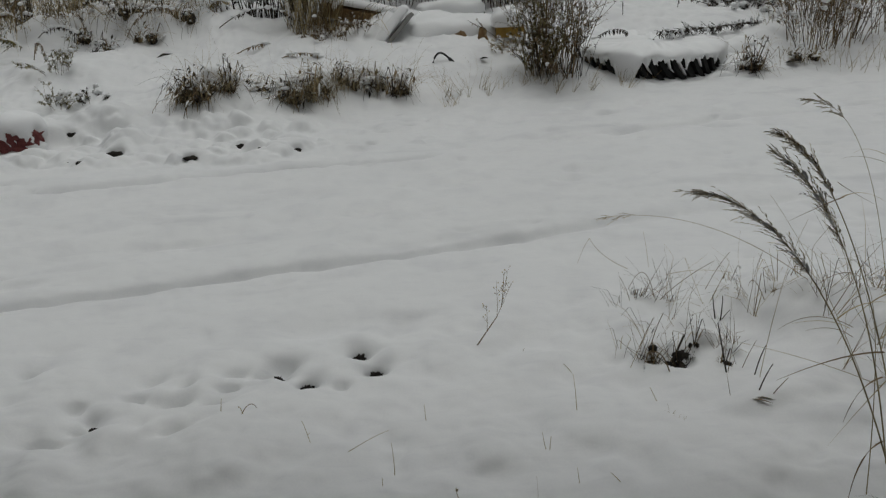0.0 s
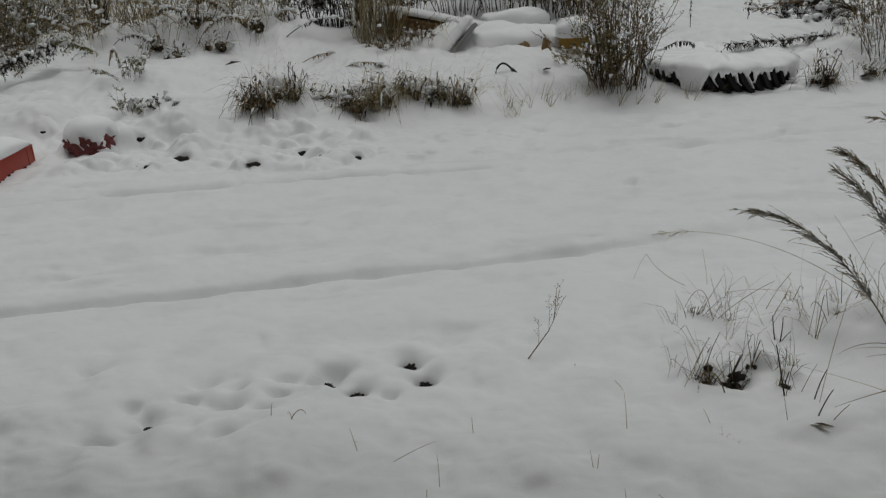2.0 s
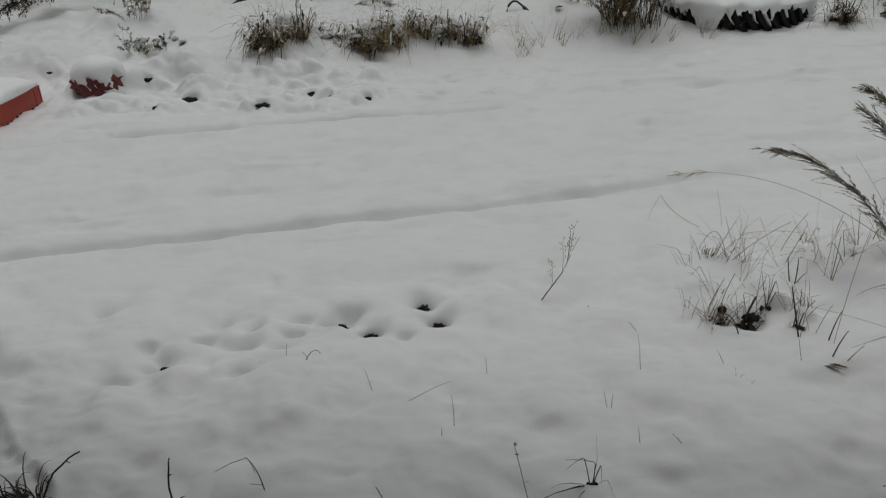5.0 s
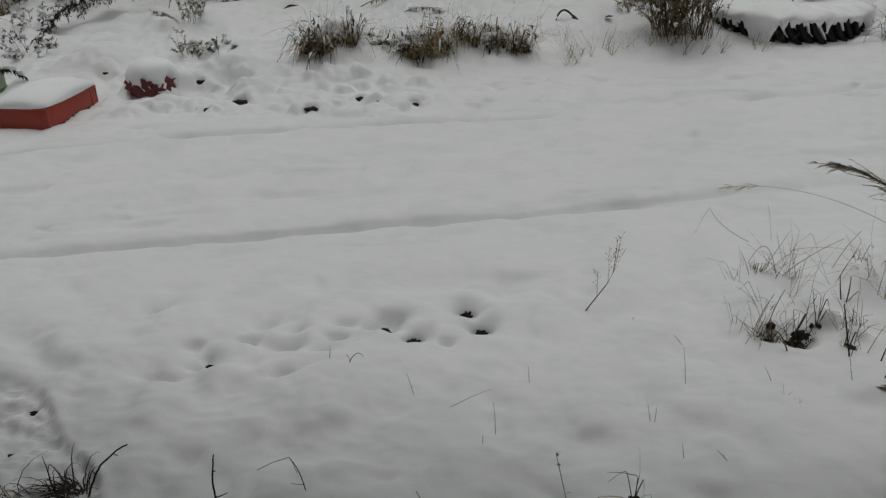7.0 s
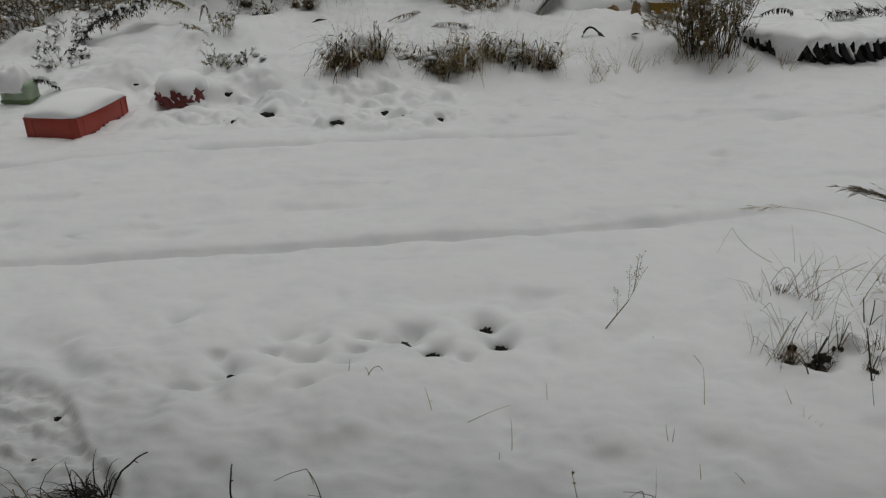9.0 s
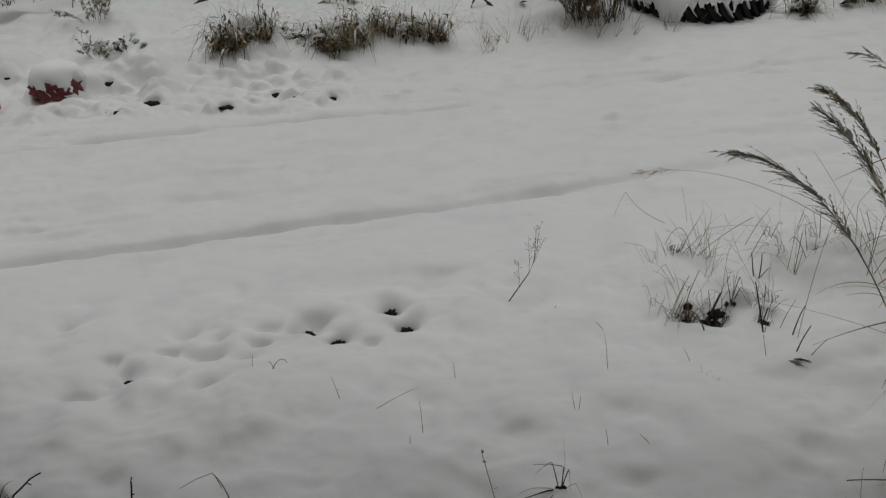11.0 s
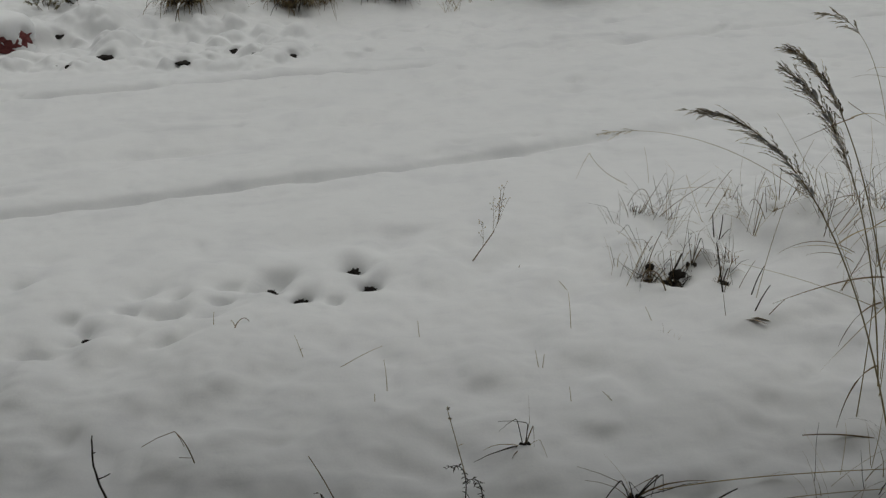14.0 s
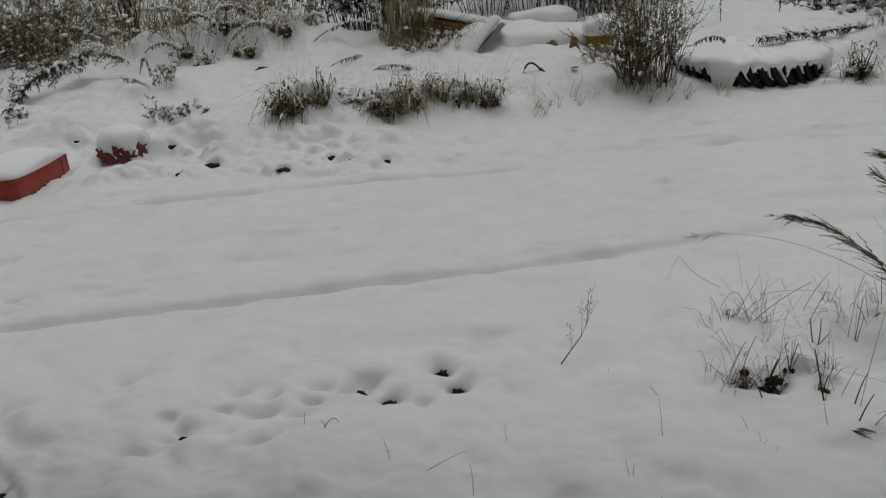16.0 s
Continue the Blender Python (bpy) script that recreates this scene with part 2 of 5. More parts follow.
LUMPS += [(rnd.uniform(-1.0, 0.3), rnd.uniform(5.35, 6.2), rnd.uniform(0.04, 0.09), rnd.uniform(0.012, 0.03)) for _ in range(24)]
MOUNDS = [(-2.45, 5.98, 0.21, 0.17), (-2.15, 5.68, 0.14, 0.08), (-3.5, 6.1, 0.28, 0.12), (-4.75, 6.85, 0.32, 0.16), (-2.03, 8.25, 0.24, 0.11), (-1.8, 8.2, 0.45, 0.08), (-3.4, 5.0, 0.4, -0.03), (-4.5, 6.6, 0.25, 0.08),
          (-3.2, 7.0, 0.55, 0.12), (-1.2, 7.6, 0.5, 0.08), (0.1, 7.6, 0.5, 0.06), (0.1, 8.15, 0.5, 0.13), (-0.45, 8.3, 0.3, 0.08), (1.3, 8.7, 0.6, 0.12), (2.7, 8.6, 0.7, 0.12), (1.9, 8.15, 0.75, 0.15), (2.8, 7.95, 0.4, 0.12), (3.2, 7.6, 0.4, 0.08), (-1.7, 6.3, 0.2, 0.06),
          (-0.9, 6.5, 0.25, 0.05), (-2.6, 8.3, 0.35, 0.17), (-2.85, 8.12, 0.13, 0.12), (-2.55, 8.12, 0.12, 0.10), (-2.3, 8.4, 0.14, 0.12), (-3.1, 8.5, 0.38, 0.24), (-3.7, 8.3, 0.35, 0.20), (-3.4, 8.9, 0.4, 0.2), (-2.5, 8.9, 0.35, 0.2), (-4.3, 8.1, 0.3, 0.12), (-4.9, 7.4, 0.3, 0.12), (-0.6, 8.2, 0.3, 0.08), (-1.2, 8.4, 0.3, 0.10), (0.6, 8.6, 0.4, 0.12), (-0.4, 6.7, 0.2, 0.05), (0.9, 7.1, 0.35, 0.05), (1.70, 6.93, 0.13, 0.04), (-2.77, 5.80, 0.12, 0.09), (0.8, 2.74, 0.2, 0.05), (0.90, 2.67, 0.05, 0.05), (0.87, 2.76, 0.055, 0.045), (0.985, 2.60, 0.04, 0.035), (1.34, 2.80, 0.08, 0.04), (1.52, 2.74, 0.09, 0.04), (1.30, 2.92, 0.26, 0.13), (1.6, 2.65, 0.35, 0.12), (1.05, 2.3, 0.2, 0.025)]
# drifts lying over the backs of the grass clumps at the foot of the bank
MOUNDS += [(-1.86, 6.37, 0.11, 0.13), (-1.70, 6.42, 0.10, 0.15), (-1.56, 6.46, 0.09, 0.11), (-1.42, 6.60, 0.09, 0.08), (-1.20, 6.49, 0.10, 0.13), (-1.06, 6.52, 0.10, 0.12), (-0.90, 6.57, 0.10, 0.15), (-0.74, 6.67, 0.10, 0.12), (-0.55, 6.73, 0.11, 0.13), (-0.36, 6.73, 0.10, 0.10)]
DARK_SPOTS = [(-1.37, 5.485, 0.026), (-1.215, 5.38, 0.012), (-1.165, 5.372, 0.012), (-0.98, 5.405, 0.026), (-2.194, 5.45, 0.046), (-1.645, 5.258, 0.034), (-2.335, 5.205, 0.020), (-2.45, 5.30, 0.012), (-2.60, 5.767, 0.026), (-3.364, 5.84, 0.017)]
# shallow dishes with a crisp far rim
DISHES = [(-1.485, 5.88, 0.085), (-0.43, 5.81, 0.065), (0.267, 6.05, 0.08), (-0.626, 5.48, 0.06), (0.223, 5.568, 0.05), (-0.25, 5.95, 0.05), (0.55, 5.9, 0.06)]


MAIN_X, MAIN_Y = [-5, -2.61, -2.11, -1.63, -1.12, -0.6, -0.07, 0.46, 1.0, 1.67, 4], [2.5, 3.08, 3.185, 3.32, 3.45, 3.56, 3.69, 3.845, 3.985, 4.13, 4.6]


def ground_height(x, y):
    x, y = np.asarray(x, float), np.asarray(y, float)
    d = y - np.interp(x, EDGE_X, EDGE_Y)
    h = 0.14 * smooth(-0.1, 0.9, d) + 0.38 * smooth(0.5, 4.5, d) + 0.03 * np.clip(d - 4, 0, 40)
    wild = smooth(-0.3, 0.8, d)
    h += wild * (0.10 * value_noise(x * 1.1 + 4, y * 1.1) + 0.05 * value_noise(x * 2.9, y * 2.9 + 8) + 0.02 * value_noise(x * 8, y * 8))
    h += 0.022 * value_noise(x * 0.9, y * 0.9 + 3) + 0.012 * value_noise(x * 2.6 + 5, y * 3.6) + 0.004 * value_noise(x * 9, y * 9) + 0.010 * np.clip(value_noise(x * 5.1 + 3, y * 7.3 + 1) - 0.18, 0, 1) * smooth(3.2, 4.2, y) + 0.0015 * value_noise(x * 27, y * 27)
    for px, py, r, up in MOUNDS:
        h -= pit(x, y, px, py, r, r * 0.8, up, 0, 1.3)
    # rounded lumps of snow over stones; the crevices between them stay sharp
    foot = (y > 4.9) & (y < 6.5) & (x > -4.2) & (x < 0.8)
    fx, fy, lump = x[foot], y[foot], np.zeros(int(foot.sum()))
    warp = 0.05 * value_noise(fx * 11 + 3, fy * 11) + 0.03 * value_noise(fx * 25, fy * 25 + 7)
    for px, py, r, up, sharp in [(*c, 1.4) for c in LUMPS] + [(px + r * 0.2, py + 0.03 + r * 1.4, 0.06 + r * 1.2, 0.025 + r, 0.7) for px, py, r in DARK_SPOTS]:
        q = ((fx - px + warp) / (r * 1.25)) ** 2 + ((fy - py - warp) / (r * 0.95)) ** 2
        lump = np.maximum(lump, up * np.clip(1 - q, 0, 1) ** sharp)
    h[foot] += lump
    for px, py, r in DISHES:
        h[foot] += pit(fx, fy, px, py, r, r * 0.45, 0.036, 8, 1.2) + pit(fx, fy, px + r * 0.2, py - r * 0.25, r * 0.5, r * 0.2, 0.022, 8, 1.6)
    h += (rut(x, y, MAIN_X, MAIN_Y, 0.034, 0.050, 0.0, 0.035) + rut(x, y, MAIN_X, MAIN_Y, 0.075, 0.018, 0.0, 0.035)) * (1 - 0.7 * smooth(0.0, 1.3, x))
    h += rut(x, y, [-4.6, -3.47, -3.16, -2.73, -2.3, -1.44, -0.84, 0.1], [4.05, 4.32, 4.43, 4.63, 4.77, 4.95, 5.05, 5.2], 0.038, 0.054, 0.004, 0.05)
    h += rut(x, y, [0.4, 0.85, 1.28, 1.9, 4.5], [5.36, 5.46, 5.58, 5.8, 6.3], 0.042, 0.044, 0.004, 0.05)
    h += rut(x, y, [-2.2, -1.2, -0.3, 0.3], [3.6, 3.95, 4.35, 4.5], 0.10, 0.014, 0.0, 0.08)
    h += rut(x, y, [0.2, 0.8, 1.6], [3.45, 3.66, 3.8], 0.06, 0.012, 0.0, 0.05)
    h += rut(x, y, [-1.9, -1.2, 0.1], [4.05, 4.3, 4.75], 0.09, 0.013, 0.0, 0.08)
    # shallow scuffs drawn out along the track
    for px, py, rx, ry, deep in ((-2.14, 3.53, 0.16, 0.045, 0.03), (-1.35, 3.89, 0.26, 0.045, 0.032), (-1.68, 3.62, 0.16, 0.04, 0.026), (-0.46, 4.25, 0.20, 0.045, 0.03), (0.10, 4.66, 0.22, 0.05, 0.03), (-2.93, 3.84, 0.2, 0.05, 0.026), (-1.11, 4.48, 0.10, 0.04, 0.022), (-1.94, 3.44, 0.14, 0.04, 0.022), (-0.82, 4.55, 0.14, 0.04, 0.02), (0.10, 5.37, 0.12, 0.05, 0.03), (-0.94, 3.42, 0.12, 0.03, 0.014), (0.5, 4.9, 0.2, 0.05, 0.02)):
        h += pit(x, y, px, py, rx, ry, deep, 12, 1.4)
    near = y < 4
    for px, py in PRINTS:
        h[near] += pit(x[near], y[near], px, py + 0.006, 0.034, 0.028, 0.050, 0, 2.2) + pit(x[near], y[near], px + 0.008, py + 0.014, 0.068, 0.058, 0.066, 0, 1.1)
    for i, (px, py, rx, ry) in enumerate(SOFT_PRINTS):
        turn = 8 + 9 * (i % 3)
        h[near] += pit(x[near], y[near], px, py + 0.012, rx * 1.1, ry * 1.5, 0.030, turn) + pit(x[near], y[near], px, py, rx * 0.6, ry * 0.75, 0.030 + 0.014 * (i % 3 == 0), turn, 1.5)
    h[near] += pit(x[near], y[near], -0.53, 2.95, 0.20, 0.075, 0.045, 8) + pit(x[near], y[near], -0.22, 3.0, 0.10, 0.04, 0.024, 10)
    h[near] += pit(x[near], y[near], -1.74, 2.27, 0.12, 0.055, 0.035, -15, 1.4)
    for px, py, r, deep, turn in DIMPLES:
        h[near] += pit(x[near], y[near], px, py, r * 1.25, r * 0.6, deep, turn)
    track = (y > 3) & (y < 7)
    for px, py, r, deep, turn in DINTS:
        h[track] += pit(x[track], y[track], px, py, r * 1.5, r * 0.7, deep if py > 4.6 else deep * 0.5, turn, 1.3)
    u, v = x * 0.97 + y * 0.24, y * 0.97 - x * 0.24
    h += (1 - smooth(2.7, 3.3, v)) * (0.034 * value_noise(u * 5.3, v * 6.9 + 2) + 0.022 * value_noise(u * 12 + 5, v * 13) + 0.006 * value_noise(u * 31, v * 33))
    h += smooth(2.9, 3.4, v) * (1 - smooth(0.3, 1.0, d)) * (0.014 * value_noise(u * 0.9, v * 7.5) + 0.018 * value_noise(u * 3.1 + 8, v * 7) + 0.012 * value_noise(u * 9, v * 11) + 0.004 * value_noise(u * 27, v * 25) + 0.05 * smooth(-1.1, -0.3, d) * np.clip(value_noise(u * 8 + 3, v * 9) - 0.1, 0, 1))
    h += wild * (0.045 * value_noise(u * 6 + 3, v * 6) + 0.02 * value_noise(u * 15, v * 15) + 0.008 * value_noise(u * 33, v * 33))
    h[near] += pit(x[near], y[near], 0.80, 2.575, 0.060, 0.045, 0.045, 20, 1.6) + pit(x[near], y[near], 0.70, 2.59, 0.045, 0.04, 0.04, -30, 1.6) + pit(x[near], y[near], 0.76, 2.62, 0.05, 0.03, 0.02, 10)
    for px, py, r in DARK_SPOTS:
        h[foot] += pit(fx, fy, px, py + r * 0.2, r * 1.25, r * 0.7, 0.012 + r * 0.6, 0, 2.2)
    # a trodden patch beside the path, with a broken edge and a rough floor
    dug = smooth(-0.010, 0.014, np.interp(y, DUG_Y, DUG_X) + 0.006 * value_noise(x * 12, y * 12) - x) * (1 - smooth(2.10, 2.2, y + 0.35 * (x + 1.8)))
    h -= dug * (0.028 + 0.012 * value_noise(x * 7 + 2, y * 8) + 0.018 * value_noise(x * 23, y * 25) + 0.022 * value_noise(x * 55, y * 55))
    h += pit(x, y, -1.679, 2.02, 0.028, 0.025, 0.04, 0, 1.6)
    return h


def height(x, y):
    return float(ground_height(np.array([x]), np.array([y]))[0])


def spread(start, stop, step, grow=None, end=None):
    out = [start]
    while out[-1] < stop:
        out.append(out[-1] + step)
    if grow:
        s = step
        while out[-1] < end:
            s *= grow
            out.append(out[-1] + s)
    return out


def build_ground():
    right = spread(0, 2.1, 0.014, None)
    right += spread(right[-1] + 0.024, 4.8, 0.026, 1.16, 420)
    left = spread(0, 3.4, 0.014, None)
    left += spread(left[-1] + 0.024, 5.2, 0.026, 1.16, 420)
    xs = np.array([-v for v in left[:0:-1]] + right)
    front = spread(1.0, 4.3, 0.011)
    front += spread(front[-1] + 0.018, 5.1, 0.02)
    front += spread(front[-1] + 0.011, 6.3, 0.011)
    front += spread(front[-1] + 0.02, 9.0, 0.022, 1.14, 600)
    back, s = [], 0.02
    p = 1.0
    while p > -300:
        s *= 1.16
        p -= s
        back.append(p)
    ys = np.array(back[::-1] + front)
    gx, gy = np.meshgrid(xs, ys)
    flat_x, flat_y = gx.ravel(), gy.ravel()
    co = np.stack([flat_x, flat_y, ground_height(flat_x, flat_y)], 1)
    nx, ny = len(xs), len(ys)
    i = np.arange((nx - 1) * (ny - 1))
    a = (i // (nx - 1)) * nx + i % (nx - 1)
    quads = np.stack([a, a + 1, a + nx + 1, a + nx], 1)
    me = bpy.data.meshes.new("ground")
    me.vertices.add(len(co))
    me.vertices.foreach_set("co", co.ravel())
    me.loops.add(quads.size)
    me.loops.foreach_set("vertex_index", quads.ravel())
    me.polygons.add(len(quads))
    me.polygons.foreach_set("loop_start", np.arange(len(quads)) * 4)
    me.polygons.foreach_set("use_smooth", np.ones(len(quads), bool))
    me.materials.append(SNOW)
    me.update(calc_edges=True)
    me.validate()
    return tagged(new("ground", me), "snow-covered track and rough verge with ruts and footprints", "ground", kind="structure")


build_ground()
# unseen wall and overhead slab, added to darken the near snow; the wall closes that side
SHADE_PANEL = material("dark_shade_panel", (0.06, 0.052, 0.045), (0.12, 0.105, 0.09), 0.8, 50, 3, 0.4, 0.003)
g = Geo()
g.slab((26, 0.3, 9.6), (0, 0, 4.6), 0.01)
shade_wall = tagged(part("wall_south", g, SHADE_PANEL), "dark unseen wall added behind the viewpoint to shade the near snow", "wall", kind="structure")
shade_wall.location, shade_wall.rotation_euler = (0, -0.60, 0), (0, 0, radians(-2))
# added slab out of view, blocks the sky above the nearest snow
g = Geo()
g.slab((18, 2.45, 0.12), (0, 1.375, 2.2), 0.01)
shade_roof = tagged(part("porch_roof", g, SHADE_PANEL), "dark unseen slab added over the viewpoint to shade the near snow", "roof", kind="structure")
shade_roof.location, shade_roof.rotation_euler = shade_wall.location, shade_wall.rotation_euler


# ---- things on the verge across the track ----
def turned(angle, out=1.0, up=0.0):
    return Vector((math.cos(angle) * out, math.sin(angle) * out, up))


def bend(base, way, length, droop, steps=6, wobble=0.0):
    """Points along a stalk that starts along way and sags by droop."""
    pts, p, d = [base.copy()], base.copy(), way.normalized()
    for i in range(steps):
        d = (d + Vector((rnd.gauss(0, wobble), rnd.gauss(0, wobble), -droop / steps * (0.4 + 1.2 * i / steps)))).normalized()
        p = p + d * (length / steps)
        pts.append(p.copy())
    return pts


def soil_patch(x, y, r, lower=0.75, wide=1.5):
    """Dark earth showing under the rim of a hole in the snow."""
    g = Geo()
    g.blob((0, 0, 0), (r * wide * 0.85, r * 0.5, r * 0.5), 0.55, 2.1, 3, x * 5 + y)
    ob = part("soil_patch", g, SOIL)
    ob.location = (x, y + r * 0.3, height(x, y + r * 2.0) - r * lower)
    return tagged(ob, "dark wet soil showing through a hole in the snow", "soil", "holes in the snow")


def plastic_crate():
    ob = thing("plastic_crate", (-3.475, 5.215, -0.043), -2.7, "red plastic crate with ribbed sides, sunk in the snow", "crate")
    w, d, h, t = 0.40, 0.60, 0.165, 0.012
    sides = []
    for name, sx, sy, cx, cy in (("front_side", w, t, 0, -d / 2 + t / 2), ("back_side", w, t, 0, d / 2 - t / 2), ("end_side", t, d - 2 * t, -w / 2 + t / 2, 0), ("end_side", t, d - 2 * t, w / 2 - t / 2, 0)):
        g = Geo()
        g.slab((sx, sy, h), (cx, cy, h / 2), 0.003)
        sides.append(part(name, g, RED, ob))
    g = Geo()
    for sx in (-1, 1):
        g.slab((0.014, d + 0.004, 0.008), (sx * (w / 2 - 0.004), 0, h), 0.003)
    for sy in (-1, 1):
        g.slab((w - 0.024, 0.014, 0.008), (0, sy * (d / 2 - 0.004), h), 0.003)
    part("rim", g, RED, ob)
    for sx in (-1, 1):
        for y in (-d / 2 + 0.012, -d / 2 + 0.075, d / 2 - 0.075, d / 2 - 0.012):
            g = Geo()
            g.slab((0.010, 0.014, h - 0.012), (sx * (w / 2 - 0.002), y, h / 2 - 0.004), 0.003)
            part("rib", g, RED, sides[2 if sx < 0 else 3])
    for sy in (-1, 1):
        for x in (-w / 2 + 0.012, -w / 2 + 0.06, w / 2 - 0.06, w / 2 - 0.012):
            g = Geo()
            g.slab((0.014, 0.010, h - 0.012), (x, sy * (d / 2 - 0.002), h / 2 - 0.004), 0.003)
            part("rib", g, RED, sides[0 if sy < 0 else 1])
    g = Geo()
    g.slab((w - 0.02, d - 0.02, 0.008), (0, 0, 0.02), 0.002)
    part("bottom", g, RED, ob)
    return ob


def soft_cap(place, size, turn, label, lift=0.0, rough=0.28, seed=0.0, power=4.0, ball=4, under=0.15):
    """A pillow of fallen snow that takes the outline of what it lies on. size: half lengths and the depth."""
    g = Geo()
    v, f = BALLS[ball]
    for q in v:
        n = (abs(q.x) ** power + abs(q.y) ** power + abs(q.z) ** 2.6) ** (-1 / power)
        u = noise.noise(Vector((q.x * 1.7 + seed, q.y * 1.7, q.z * 1.7))) * rough + noise.noise(Vector((q.x * 5 + seed, q.y * 5, q.z * 5))) * rough * 0.35
        z = q.z * n
        g.v.append(Vector((q.x * n * size[0] * (1 + u * 0.4), q.y * n * size[1] * (1 + u * 0.4), (z * size[2] if z > 0 else z * size[2] * under) * (1 + u))))
    g.f = list(f)
    ob = part("snow_pillow", g, SNOW_CAP)
    ob.location, ob.rotation_euler = (place[0], place[1], place[2] + lift), (0, 0, radians(turn))
    return tagged(ob, label, "snow", "snow lying on things")


plastic_crate()
soft_cap((-3.475, 5.217, 0.136), (0.208, 0.308, 0.082), -2.7, "thick pillow of snow filling the red crate", rough=0.07, seed=2, power=14, under=0.35)
for k, py in enumerate((4.97, 5.02, 5.06, 5.11, 5.17, 5.22, 5.29, 5.36, 5.42)):
    soil_patch(-3.277 + 0.047 * (py - 5.2), py, (0.012, 0.019, 0.015)[k % 3], 0.2, wide=0.9)


def red_sack():
    g = Geo()
    g.blob((-0.005, -0.012, 0.085), (0.176, 0.172, 0.125), 0.26, 5.5, 4, 1.3, -0.13)
    ob = part("cloth_sack", g, CLOTH)
    ob.location = (-2.93, 5.71, 0.0)
    tagged(ob, "crumpled dark red cloth sack half buried in snow", "sack")
    # the snow over it ends in a ragged edge, low at the back and on one side
    g = Geo()
    v, f = BALLS[4]
    for q in v:
        side = math.degrees(math.atan2(q.x, -q.y))
        bare = float(smooth(-115, -95, side)) * (1 - float(smooth(32, 44, side)))
        edge = -1.1 + 1.20 * bare + 0.40 * noise.noise(q * 3.4) + 0.50 * noise.noise(q * 7 + Vector((4, 0, 0)))
        if 58 < side < 88 and -0.2 < q.z < 0.45:
            edge = 0.25 + 0.5 * noise.noise(q * 7)
        k = 0.86 + 0.22 * float(smooth(edge - 0.06, edge + 0.06, q.z)) + 0.05 * noise.noise(q * 2)
        rho = math.hypot(q.x, q.y)
        n = (rho ** 3.6 + abs(q.z) ** 3.0) ** (-1 / 3.3)
        k *= n * (1 + 0.16 * float(smooth(0.2, -0.9, q.z)) * (1 - bare))
        g.v.append(Vector((q.x * 0.172 * k, q.y * 0.168 * k, 0.09 + q.z * 0.155 * k + 0.02 * noise.noise(q * 1.3 + Vector((9, 0, 0))))))
    g.f = list(f)
    ob = part("snow_pillow", g, SNOW_CAP)
    ob.location = (-2.93, 5.71, 0.0)
    tagged(ob, "ragged snow cap hanging over a red sack", "snow", "snow lying on things")


red_sack()


def canister():
    z = height(-4.205, 5.66)
    ob = thing("plastic_canister", (-4.205, 5.66, z - 0.03), 1, "pale green plastic canister half buried in snow", "canister")
    g = Geo()
    g.slab((0.235, 0.16, 0.16), (0, 0, 0.085), 0.025)
    body = part("body", g, GREEN, ob)
    g = Geo()
    g.slab((0.24, 0.168, 0.03), (0, 0, 0.035), 0.01)
    part("base", g, GREEN_DARK, ob, "dark green base")
    for x in (-0.07, 0.0, 0.07):
        g = Geo()
        g.slab((0.014, 0.008, 0.08), (x, -0.081, 0.10), 0.003)
        part("rib", g, GREEN, body)
    soft_cap((-4.225, 5.655, z + 0.085), (0.108, 0.098, 0.17), 4, "tall dome of snow on a green canister", seed=5, power=4.0, under=0.12, rough=0.3)


canister()


